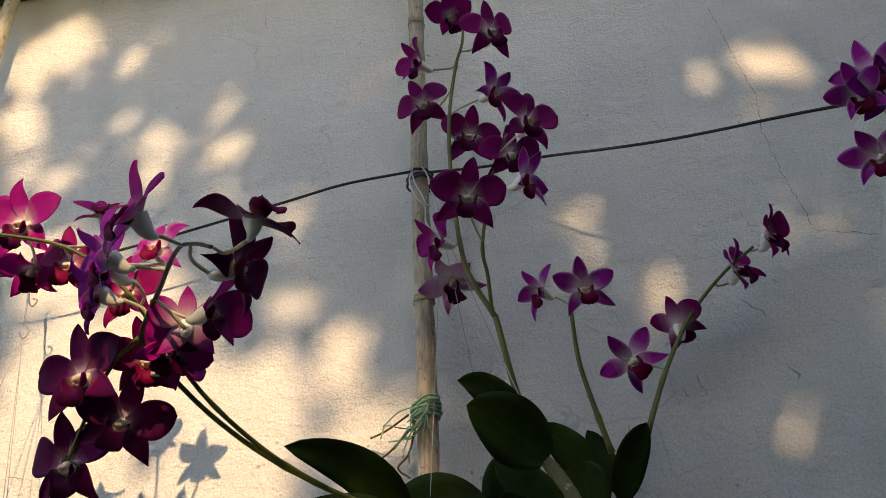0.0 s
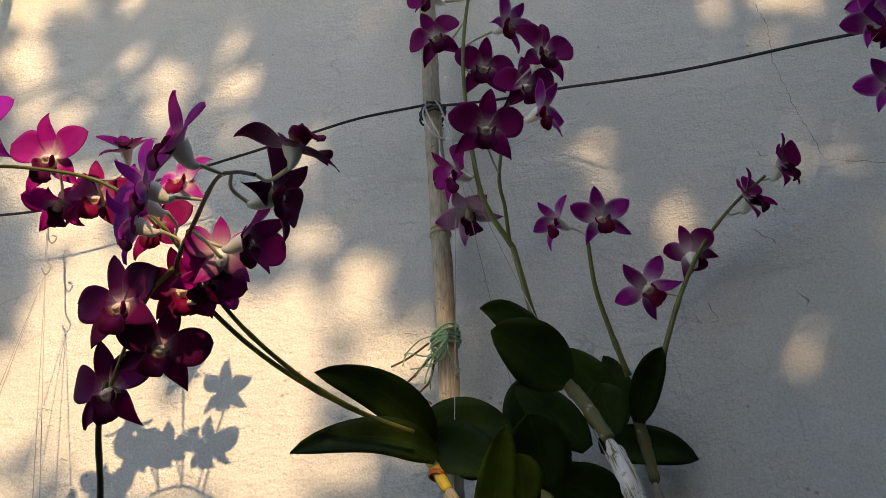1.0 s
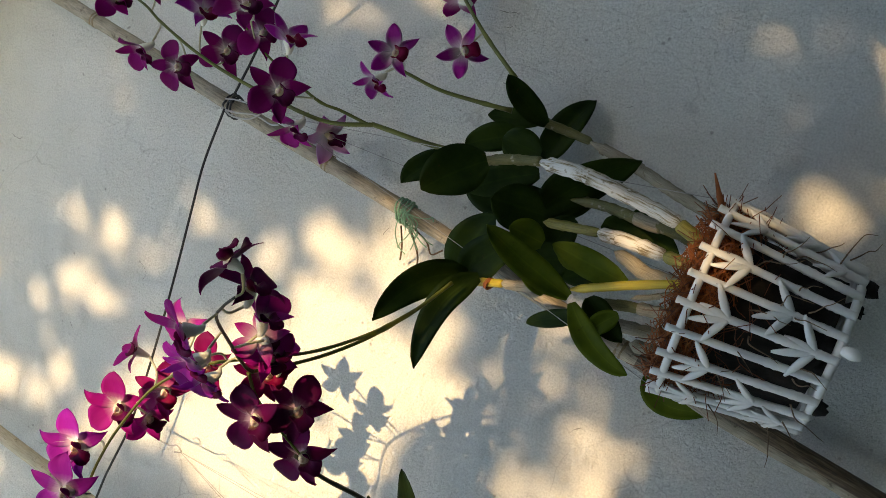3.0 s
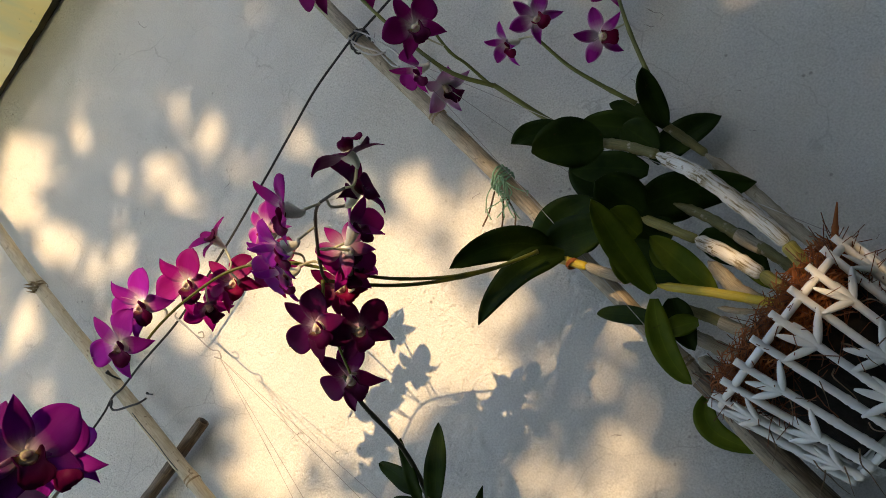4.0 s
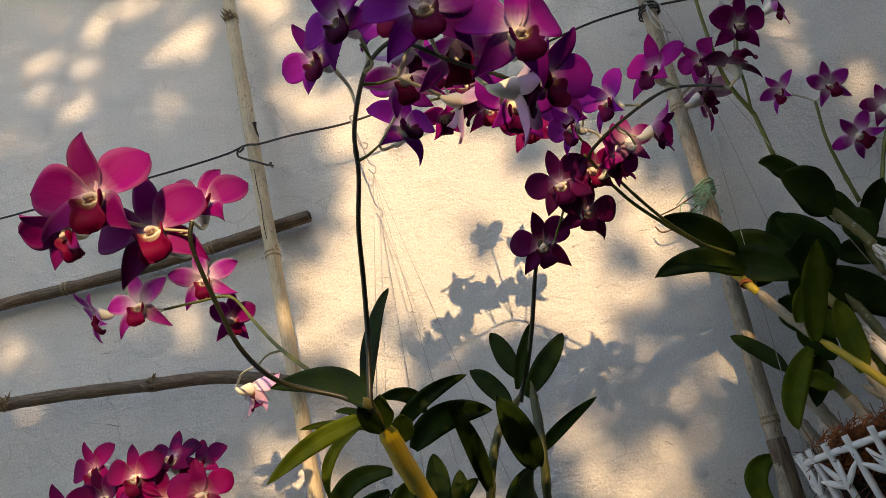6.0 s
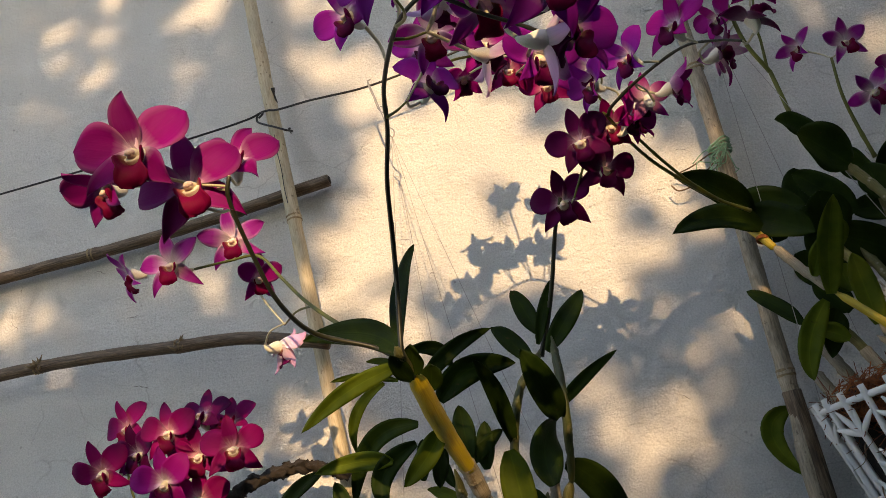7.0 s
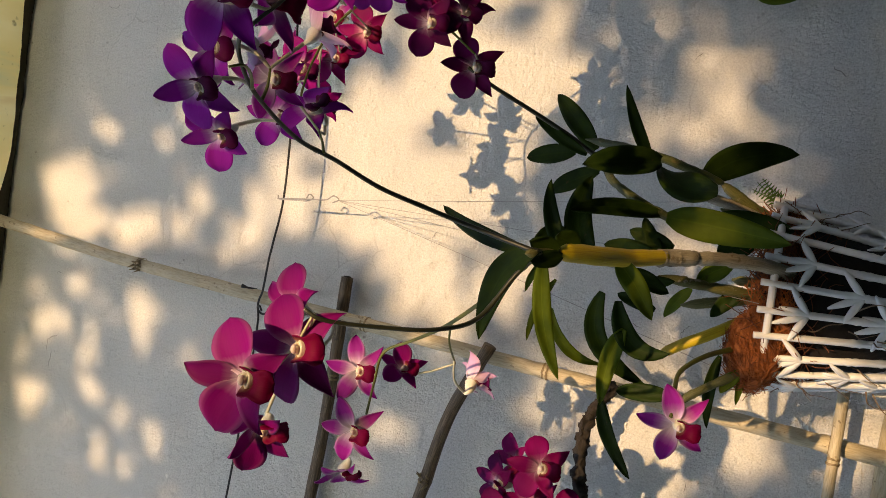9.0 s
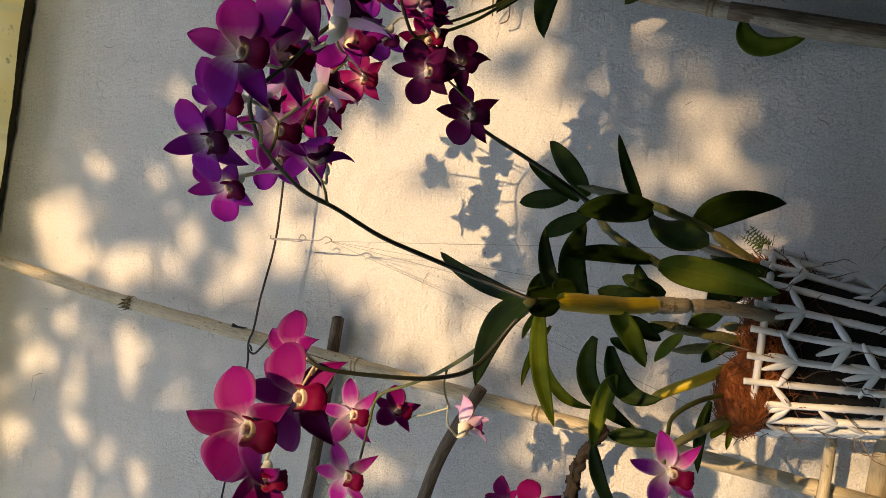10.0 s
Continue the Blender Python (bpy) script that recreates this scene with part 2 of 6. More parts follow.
M_cane_olive = streaky("cane_olive", [(0.30, (0.055, 0.052, 0.012)), (0.5, (0.12, 0.12, 0.028)), (0.75, (0.24, 0.21, 0.09))], (40, 6, 1), 0.6, 0.001, (0.34, 0.31, 0.24), "UV")
M_bamboo = streaky("bamboo_straw", [(0.25, (0.28, 0.225, 0.13)), (0.5, (0.49, 0.42, 0.275)), (0.8, (0.63, 0.56, 0.40))], (14, 7, 1), 0.5, 0.0012, (0.13, 0.09, 0.04), "UV")
M_bamboo_grey = streaky("bamboo_grey", [(0.25, (0.13, 0.105, 0.075)), (0.5, (0.33, 0.28, 0.20)), (0.8, (0.54, 0.48, 0.37))], (14, 7, 1), 0.6, 0.0014, (0.09, 0.065, 0.04), "UV")
M_bamboo_old = streaky("bamboo_weathered", [(0.30, (0.030, 0.019, 0.010)), (0.5, (0.115, 0.078, 0.045)), (0.72, (0.27, 0.205, 0.135))], (14, 4, 1), 0.65, 0.0015, (0.06, 0.045, 0.03), "UV")
M_bamboo_node = plain("bamboo_joint", (0.22, 0.16, 0.08), 0.65, vary=0.4, scale=150, fine=0.002)
M_hollow = plain("bamboo_inside", (0.035, 0.026, 0.018), 0.9)
M_bark = streaky("dark_branch_bark", [(0.3, (0.006, 0.005, 0.0035)), (0.55, (0.019, 0.014, 0.010)), (0.8, (0.060, 0.044, 0.030))], (16, 12, 1), 0.9, 0.004, None, "UV")
M_wire = plain("black_wire", (0.018, 0.018, 0.018), 0.5, vary=0.3)
M_steel = plain("galvanised_wire", (0.34, 0.33, 0.31), 0.4, 0.8, 0.2)
M_thread = plain("nylon_thread", (0.36, 0.35, 0.33), 0.35, vary=0.1)
M_twine = plain("green_twine", (0.22, 0.40, 0.26), 0.75, vary=0.3, scale=300)
M_plastic = plain("white_plastic", (0.74, 0.75, 0.74), 0.42, vary=0.07, scale=90, fine=0.0008)
M_coir = streaky("coconut_husk", [(0.3, (0.10, 0.028, 0.008)), (0.5, (0.32, 0.095, 0.024)), (0.8, (0.52, 0.19, 0.055))], (90, 90, 30), 0.95, 0.006)
M_fibre = plain("husk_fibre", (0.15, 0.046, 0.016), 0.8, vary=0.4, scale=200)
M_root = plain("dry_root", (0.15, 0.10, 0.06), 0.85, vary=0.4, scale=120)
M_soil = plain("dark_bark_mix", (0.009, 0.0065, 0.005), 0.95, vary=0.5, scale=160, fine=0.006)
M_mark = plain("dark_crack", (0.27, 0.26, 0.245), 0.95, vary=0.2)
M_fern = leaf_material("fern_leaf", (0.05, 0.10, 0.02), (0.10, 0.18, 0.04), 0.3)
M_ground = plain("packed_earth", (0.13, 0.115, 0.095), 0.95, vary=0.35, scale=3, fine=0.02)
M_tree_leaf = leaf_material("tree_leaf", (0.035, 0.06, 0.014), (0.06, 0.10, 0.02), 0.12)

# Dark tone chosen so the added side wall returns little light.
M_shade_wall = plain("shade_wall_dark", (0.16, 0.16, 0.15), 0.95, vary=0.3, scale=8, fine=0.004)


def roof_material():
    """Yellowed fibreglass with drawn-out rust-brown and grey-green streaks."""
    m, nt, b = material("fibreglass_sheet")
    co = coords(nt, "Object", (14, 2.5, 3))
    col = ramp(nt, noise_tex(nt, co, 1.0, 4, 0.6), [(0.28, (0.62, 0.66, 0.52)), (0.45, (0.90, 0.74, 0.40)), (0.62, (0.95, 0.82, 0.52)), (0.78, (0.70, 0.46, 0.20))])
    spots = ramp(nt, noise_tex(nt, coords(nt), 46, 3, 0.6), [(0.64, grey(0)), (0.72, grey(0.6))])
    col = mixed(nt, col, (0.22, 0.15, 0.08), spots)
    nt.links.new(col, b.inputs["Base Color"])
    b.inputs["Roughness"].default_value = 0.5
    thin = node(nt, "ShaderNodeBsdfTranslucent")
    nt.links.new(col, thin.inputs["Color"])
    mix = node(nt, "ShaderNodeMixShader", Fac=0.75)
    nt.links.new(b.outputs[0], mix.inputs[1])
    nt.links.new(thin.outputs[0], mix.inputs[2])
    nt.links.new(mix.outputs[0], nt.nodes["Material Output"].inputs[0])
    return m


M_roof = roof_material()


# ---- mesh helpers ----
def mesh_of(name, verts, faces, mat, uvs=None, smooth=True):
    me = bpy.data.meshes.new(name)
    me.from_pydata([tuple(v) for v in verts], [], faces)
    if uvs is not None:
        layer = me.uv_layers.new(name="UVMap")
        flat = []
        for loop in me.loops:
            flat.extend(uvs[loop.vertex_index])
        layer.data.foreach_set("uv", flat)
    me.polygons.foreach_set("use_smooth", [smooth] * len(me.polygons))
    me.materials.append(mat)
    me.update()
    return me


def put(name, me, parent=None, m=None, label=""):
    ob = new(name, me)
    if parent is not None:
        ob.parent = parent
    if m is not None:
        ob.matrix_basis = m
    if label:
        ob["label"] = label
    return ob


def thing(name, label, category, group="", at=(0, 0, 0), kind=""):
    ob = new(name)
    ob.empty_display_size = 0.02
    ob.location = at
    return tagged(ob, label, category, group, kind)


def local(parent, p):
    return Vector(p) - parent.location


def smooth_path(points, per=6):
    """Catmull-Rom through the points."""
    pts = [Vector(p) for p in points]
    if len(pts) == 2:
        return [pts[0].lerp(pts[1], i / per) for i in range(per + 1)]
    ext = [2 * pts[0] - pts[1], *pts, 2 * pts[-1] - pts[-2]]
    res = []
    for i in range(1, len(ext) - 2):
        p0, p1, p2, p3 = ext[i - 1:i + 3]
        for k in range(per):
            t = k / per
            res.append(0.5 * ((2 * p1) + (p2 - p0) * t + (2 * p0 - 5 * p1 + 4 * p2 - p3) * t * t + (3 * p1 - p0 - 3 * p2 + p3) * t ** 3))
    res.append(pts[-1])
    return res


def tube(path, radius, sides=8, cap=True):
    """Vertices, faces and UVs of a tube; radius is a number or a function of (share of length, length in metres)."""
    n = len(path)
    lengths = [0.0]
    for a, b in zip(path, path[1:]):
        lengths.append(lengths[-1] + (b - a).length)
    total = lengths[-1] or 1e-6
    tang = [(path[min(i + 1, n - 1)] - path[max(i - 1, 0)]).normalized() for i in range(n)]
    side = tang[0].orthogonal().normalized()
    verts, uvs, faces = [], [], []
    for i, p in enumerate(path):
        side = (side - tang[i] * side.dot(tang[i])).normalized()
        up = tang[i].cross(side)
        r = radius(lengths[i] / total, lengths[i]) if callable(radius) else radius
        for k in range(sides):
            a = 2 * math.pi * k / sides
            verts.append(p + (side * math.cos(a) + up * math.sin(a)) * r)
            uvs.append((abs(2 * k / sides - 1), lengths[i] * 10))
    for i in range(n - 1):
        for k in range(sides):
            a, b = i * sides + k, i * sides + (k + 1) % sides
            faces.append((a, b, b + sides, a + sides))
    if cap:
        faces.append(tuple(range(sides))[::-1])
        faces.append(tuple((n - 1) * sides + k for k in range(sides)))
    return verts, faces, uvs


def joined(pieces):
    verts, faces, uvs = [], [], []
    for v, f, u in pieces:
        o = len(verts)
        verts += v
        uvs += u
        faces += [tuple(i + o for i in q) for q in f]
    return verts, faces, uvs


def line(parent, name, points, r, mat, sides=6, per=6, label=""):
    pts = smooth_path([local(parent, p) for p in points], per)
    v, f, u = tube(pts, r, sides)
    return put(name, mesh_of(name, v, f, mat, u), parent, None, label)


# ---- orchid parts ----
def blade(length, half, point=0.6, curl=-0.18, cup=0.10, wave=0.0, lift=0.10, nu=6, nv=10, thick=0.010, twist=0.0, seed=0, rise=0.6):
    """A petal in unit size along +y, facing +z: its own thickness, cupped across, bent along, with a pigment map."""
    rnd = random.Random(seed)
    ph = rnd.uniform(0, 6)
    verts, uvs = [], []
    for layer in (0, 1):
        for j in range(nv + 1):
            v = j / nv
            peak = rise / (rise + point)
            w = half * (max(v, 0.035) / peak) ** rise * (max(1 - v, 0.0) / (1 - peak)) ** point
            w = max(w, 0.02 * half)
            for i in range(nu + 1):
                u = 2 * i / nu - 1
                x, y = u * w, length * v
                z = length * (lift * v + curl * v * v) + cup * u * u * half * (1 - 0.5 * v)
                z += wave * math.sin(5 * v + 3 * u + ph) * abs(u) * length
                z -= 0.9 * length * max(0.0, v - 0.72) ** 2 * (1 + 0.6 * math.sin(ph))
                x += 0.5 * length * max(0.0, v - 0.6) ** 2 * math.sin(ph * 1.7)
                x += twist * z * u
                z -= layer * thick * (1 - 0.8 * abs(u))
                verts.append(Vector((x, y, z)))
                uvs.append((0.5 + 0.5 * u + 2 * layer, v))
    faces, row, off = [], nu + 1, (nu + 1) * (nv + 1)
    for j in range(nv):
        for i in range(nu):
            a = j * row + i
            faces.append((a, a + 1, a + row + 1, a + row))
            faces.append((a + off, a + row + off, a + row + 1 + off, a + 1 + off))
        for i in (0, nu):
            a = j * row + i
            q = (a, a + row, a + row + off, a + off)
            faces.append(q if i == 0 else q[::-1])
    return verts, faces, uvs


def turned(piece, m):
    v, f, u = piece
    return [m @ p for p in v], f, u


def table(rows, s):
    """Straight-line reading of a small table of (s, value)."""
    for (a, p), (b, q) in zip(rows, rows[1:]):
        if s <= b:
            return p + (q - p) * (s - a) / (b - a)
    return rows[-1][1]


def lip_piece(seed):
    """Three-lobed lip: rolled up into a collar round the column, then drawn out into a broad recurved tongue with a wavy edge."""
    rnd = random.Random(seed)
    ph, n = rnd.uniform(0, 6), 12
    spine = smooth_path([(0, -0.085, -0.01), (0, -0.130, 0.065), (0, -0.155, 0.135), (0, -0.215, 0.185), (0, -0.295, 0.185), (0, -0.350, 0.130)], 4)
    rows = len(spine)
    verts, uvs, faces = [], [], []
    for layer in (0, 1):
        for j, p in enumerate(spine):
            s = j / (rows - 1)
            d = (spine[min(j + 1, rows - 1)] - spine[max(j - 1, 0)]).normalized()
            up = Vector((0, d.z, -d.y))
            half = table(((0, 0.10), (0.2, 0.18), (0.38, 0.20), (0.52, 0.115), (0.74, 0.155), (0.90, 0.125), (1, 0.035)), s)
            bow = table(((0, 1.9), (0.38, 1.7), (0.52, 1.0), (0.74, 0.45), (1, 0.25)), s)
            r = half / bow
            for i in range(n + 1):
                t = 2 * i / n - 1
                a = t * bow
                inward = Vector((-math.sin(a), 0, 0)) + up * math.cos(a)
                q = p + up * r - inward * r
                q = q + up * 0.014 * math.sin(8 * t + 13 * s + ph) * t * t * (1 if s > 0.5 else 0.4) - inward * 0.012 * layer
                verts.append(q)
                uvs.append((0.5 + 0.5 * t + 2 * layer, s))
    row, off = n + 1, (n + 1) * rows
    for j in range(rows - 1):
        for i in range(n):
            a = j * row + i
            faces.append((a, a + 1, a + row + 1, a + row))
            faces.append((a + off, a + row + off, a + row + 1 + off, a + 1 + off))
        for i in (0, n):
            a = j * row + i
            q = (a, a + row, a + row + off, a + off)
            faces.append(q if i == 0 else q[::-1])
    for i in range(n):
        a = (rows - 1) * row + i
        faces.append((a, a + 1, a + 1 + off, a + off))
    return verts, faces, uvs


def heart_piece():
    """Column: a stout creamy peg that leans over the lip, hollowed on its face."""
    path = smooth_path([(0, -0.035, 0.0), (0, -0.040, 0.055), (0, -0.058, 0.110), (0, -0.085, 0.150)], 4)
    v, f, u = tube(path, lambda s, d: 0.058 * (1 - 0.55 * max(0.0, s - 0.55) / 0.45), 14)
    dent = Vector((0, -0.135, 0.115))
    return [p + Vector((0, 0.020, -0.012)) * max(0.0, 1 - (p - dent).length / 0.06) for p in v], f, u


def cap_piece():
    """Anther cap: a low dome on the tip of the column."""
    verts, faces, uvs = [], [], []
    for j in range(6):
        th = 0.5 * math.pi * j / 5
        for i in range(12):
            a = 2 * math.pi * i / 12
            verts.append(Vector((0.048 * math.cos(th) * math.cos(a), -0.052 + 0.034 * math.cos(th) * math.sin(a), 0.135 + 0.040 * math.sin(th) + 0.004)))
            uvs.append((i / 12, j / 5))
    for j in range(5):
        for i in range(12):
            a, b = j * 12 + i, j * 12 + (i + 1) % 12
            faces.append((a, b, b + 12, a + 12))
    return verts, faces, uvs


def spur_piece():
    """The broad blunt chin behind the flower, drawn back and down into the stalk."""
    path = smooth_path([(0, -0.02, 0.05), (0, -0.07, -0.01), (0, -0.120, -0.07), (0, -0.150, -0.13), (0, -0.145, -0.19), (0, -0.120, -0.22)], 4)
    v, f, u = tube(path, lambda s, d: 0.020 + 0.098 * max(0.0, 1 - s ** 1.6) ** 0.9, 12)
    return [Vector((p.x * 0.85, p.y, p.z)) for p in v], f, u


SHAPES = []
for k, (curl, lift, wave) in enumerate(((-0.34, 0.24, 0.040), (-0.16, 0.18, 0.055), (-0.48, 0.36, 0.035), (0.05, 0.08, 0.045), (-0.26, 0.10, 0.065))):
    SHAPES.append({
        "petal": blade(0.53, 0.205 + 0.008 * (k % 3), 0.60 + 0.06 * (k % 2), curl, 0.10 + 0.06 * (k % 3), wave, lift, nu=10, nv=16, seed=10 + k, rise=0.82, twist=0.15 * (k % 2)),
        "dorsal": blade(0.53, 0.125, 0.78, 0.4 * curl - 0.08, 0.22, 0.03, 0.18, nu=8, nv=15, seed=20 + k, rise=0.58),
        "lateral": blade(0.52, 0.140, 0.95, 0.7 * curl - 0.05, 0.24, 0.04, 0.14, nu=8, nv=15, seed=30 + k, rise=0.48),
        "lip": lip_piece(40 + k),
        "narrow_petal": blade(0.55, 0.158, 0.74, curl, 0.16, wave, lift, nu=10, nv=16, seed=50 + k, rise=0.72, twist=0.2 * (k % 2)),
        "narrow_lateral": blade(0.55, 0.112, 0.92, 0.7 * curl - 0.05, 0.28, 0.05, 0.14, nu=8, nv=15, seed=60 + k, rise=0.50),
    })
HEART, SPUR, CAP = heart_piece(), spur_piece(), cap_piece()
SHARED = {}


def shared(key, piece, mat):
    if (key, mat.name) not in SHARED:
        SHARED[key, mat.name] = mesh_of(key[0], *piece[:2], mat, piece[2])
    return SHARED[key, mat.name]


STEMS = {}
BLOOMS = random.Random(7)


def flower(plant, at, colour, face, spin, size, cup=6):
    """One bloom: column body with spur, two petals, three sepals, lip and stalk. face: sideways and upward share of its outlook from the wall."""
    k = BLOOMS.randrange(5)
    shape, mat = SHAPES[k], PETALS[colour]
    lip_mat = LIPS["crimson" if colour in ("hot", "crimson", "pink") else "purple"]
    out = Vector((face[0], face[2] if len(face) > 2 else -1.0, face[1])).normalized()
    right = out.cross(Vector((0, 0, 1))).normalized() * -1
    up = out.cross(right) if out.cross(right).z > 0 else right.cross(out)
    right = up.cross(out)
    turn = Matrix((right, up, out)).transposed().to_4x4() @ pose(0, 0, 0, 0, 0, -spin)
    base = Matrix.Translation(local(plant, at)) @ turn @ Matrix.Diagonal((size, size, size, 1))
    body = put("flower", shared(("flower", 0), SPUR, M_spur), plant, base)
    put("column", shared(("column", 0), HEART, M_heart), body, None, "creamy white column")
    put("anther_cap", shared(("anther_cap", 0), CAP, M_cap), body)
    jig = lambda a: BLOOMS.uniform(-a, a)
    for name, key, ang, tilt in (("sepal", "dorsal", 0, 4 + cup), ("petal", "petal", 68, cup - 3), ("petal", "petal", -68, cup - 3), ("sepal", "lateral", 137, cup), ("sepal", "lateral", -137, cup)):
        m = pose(0, 0, 0.01 if name == "petal" else 0.0, 0, 0, ang + jig(8)) @ pose(0, 0.03, 0, tilt + jig(16), jig(10), 0)
        if colour in ("pink", "white") and key != "dorsal":
            key = "narrow_" + key
        put(name, shared((name, key, k), shape[key], mat), body, m)
    put("lip", shared(("lip", k), shape["lip"], lip_mat), body, pose(0, -0.01, 0.02, jig(8), 0, jig(6)), "deep-coloured flared lip")
    # stalk to the stem it grows on
    tail = Vector(at) + (turn.to_3x3() @ Vector((0, -0.12, -0.215))) * size
    spots = STEMS.get(plant.name, [])
    if spots:
        root = min(spots, key=lambda q: (q - tail).length + (0.02 if q.z > tail.z else 0))
        if (root - tail).length < 0.11:
            bend = tail.lerp(root, 0.5) + turn.to_3x3() @ Vector((0, 0, -0.10)) * size
            inv = base.inverted()
            path = smooth_path([inv @ local(plant, p) for p in (tail, bend, root)], 4)
            v, f, u = tube(path, lambda s, d: 0.019 * 0.05 / size * (1.15 - 0.3 * s), 6)
            put("pedicel", mesh_of("pedicel", v, f, M_pedicel, u), body)
    return body


def stem(plant, name, points, r0, r1, mat):
    pts = smooth_path([local(plant, p) for p in points], 6)
    rnd = random.Random(len(STEMS.get(plant.name, [])))
    gap = rnd.uniform(0.022, 0.028)
    v, f, u = tube(pts, lambda s, d: (r0 + (r1 - r0) * s) * (1 + 0.22 * math.exp(-((d % gap) / 0.0016) ** 2)), 8)
    STEMS.setdefault(plant.name, []).extend(p + plant.location for p in pts[len(pts) // 5:])
    return put(name, mesh_of(name, v, f, mat, u), plant)


def cane(plant, points, r0, r1, mat):
    """Pseudobulb: jointed, waisted at each joint, with torn sheath edges."""
    pts = smooth_path([local(plant, p) for p in points], 9)
    rnd = random.Random(int(abs(points[0][0]) * 1e4))
    gap = 0.085 if mat is M_cane_yellow else rnd.uniform(0.034, 0.044)

    waist = 0.35 if mat is M_cane_yellow else 1.0

    def girth(s, d):
        q = (d / gap) % 1.0
        return min(1.0, 0.22 + s / 0.16, 0.45 + (1 - s) / 0.05) * (r0 + (r1 - r0) * math.sin(math.pi * min(1, 0.15 + 0.75 * s))) * (1 - waist * (0.12 * math.exp(-(q / 0.10) ** 2) - 0.10 * math.exp(-((q - 0.16) / 0.06) ** 2)))

    v, f, u = tube(pts, girth, 14)
    rough = 0.0004 if mat is M_cane_white else 0.00018 if mat is M_cane_yellow else 0.0004
    v = [p + Vector([noise.noise(p * 300 + Vector((k, 0, 0))) for k in (0, 7, 13)]) * rough for p in v]
    v = [p + Vector([noise.noise(p * 90 + Vector((k, 5, 0))) for k in (0, 7, 13)]) * rough * 1.6 for p in v]
    ob = put("cane", mesh_of("cane", v, f, mat, u), plant)
    # torn sheath collars at the joints
    total = sum((b - a).length for a, b in zip(pts, pts[1:]))
    walked, mark = 0.0, gap * 0.55
    for a, b in zip(pts, pts[1:]):
        walked += (b - a).length
        if walked > mark and walked < total - 0.01 and mat is not M_cane_yellow:
            mark += gap
            d = (b - a).normalized()
            s = walked / total
            r = girth(s, walked) * 1.02
            ring = [a + d * (rnd.uniform(0.0016, 0.0030) * t) for t in (-1, -0.3, 0.4, 1)]
            rv, rf, ru = tube(ring, lambda q, e: r * (1.0 + 0.05 * q), 12, False)
            rv = [p + Vector([noise.noise(p * 420 + Vector((k, 3, 0))) for k in (0, 5, 11)]) * 0.0008 for p in rv]
            put("sheath_collar", mesh_of("sheath_collar", rv, rf, mat, ru), ob)
    return ob


def leaf(plant, a, mid, b, width, twist, mat):
    """Strap leaf along a bent midrib, folded shallowly, thick at the rib."""
    a, mid, b = (local(plant, p) for p in (a, mid, b))
    ctrl = 2 * mid - (a + b) / 2
    nv, nu = 14, 6
    axis = (b - a).normalized()
    view = Vector((0.05, -1, -0.12))
    rnd = random.Random(int(abs(a.x * 7919 + b.z * 104729) * 1e3) % 99991)
    wob, tw = rnd.uniform(0, 6), twist + rnd.uniform(-14, 14)
    verts, uvs = [], []
    for layer in (0, 1):
        for j in range(nv + 1):
            t = j / nv
            p = a * (1 - t) ** 2 + ctrl * 2 * t * (1 - t) + b * t * t
            d = (2 * (1 - t) * (ctrl - a) + 2 * t * (b - ctrl)).normalized()
            side = d.cross(view)
            side = side.normalized() if side.length > 0.05 else d.orthogonal().normalized()
            side = Matrix.Rotation(radians(tw * (0.3 + t)), 3, d) @ side
            nrm = side.cross(d).normalized()
            if nrm.dot(view) < 0:
                nrm = -nrm
            w = 0.5 * width * max(0.10 * (1 - t), (max(t, 0.02) / 0.42) ** 0.50 * ((1 - t) / 0.58) ** 0.69) if t < 1 else 0.01 * width
            for i in range(nu + 1):
                u = 2 * i / nu - 1
                q = p + side * (u * w) + nrm * (w * (0.30 * abs(u) ** 1.3 - 0.14) + 0.0012 * math.sin(9 * t + 4 * u + wob) * abs(u))
                q = q - nrm * layer * 0.0011 * (1 - 0.75 * abs(u))
                verts.append(q)
                uvs.append((0.5 + 0.5 * u, t))
    faces, row, off = [], nu + 1, (nu + 1) * (nv + 1)
    for j in range(nv):
        for i in range(nu):
            q = j * row + i
            faces.append((q, q + 1, q + row + 1, q + row))
            faces.append((q + off, q + row + off, q + row + 1 + off, q + 1 + off))
        for i in (0, nu):
            q = j * row + i
            faces.append((q, q + row, q + row + off, q + off) if i == 0 else (q + off, q + row + off, q + row, q))
    return put("leaf", mesh_of("leaf", verts, faces, mat, uvs), plant)


# ---- wall, roof edge, ground ----
WALL_TOP = 2.462


def box_mesh(name, x0, x1, y0, y1, z0, z1, mat):
    bm = bmesh.new()
    bmesh.ops.create_cube(bm, size=1)
    for v in bm.verts:
        v.co = Vector((x0 if v.co.x < 0 else x1, y0 if v.co.y < 0 else y1, z0 if v.co.z < 0 else z1))
    me = bpy.data.meshes.new(name)
    bm.to_mesh(me)
    bm.free()
    me.materials.append(mat)
    return me


wall = put("wall_north", box_mesh("wall_north", -3.2, 3.0, 0.0, 0.14, -0.05, WALL_TOP, M_wall))
tagged(wall, "pale grey-white painted plaster garden wall with hair cracks", "wall", "", "structure")

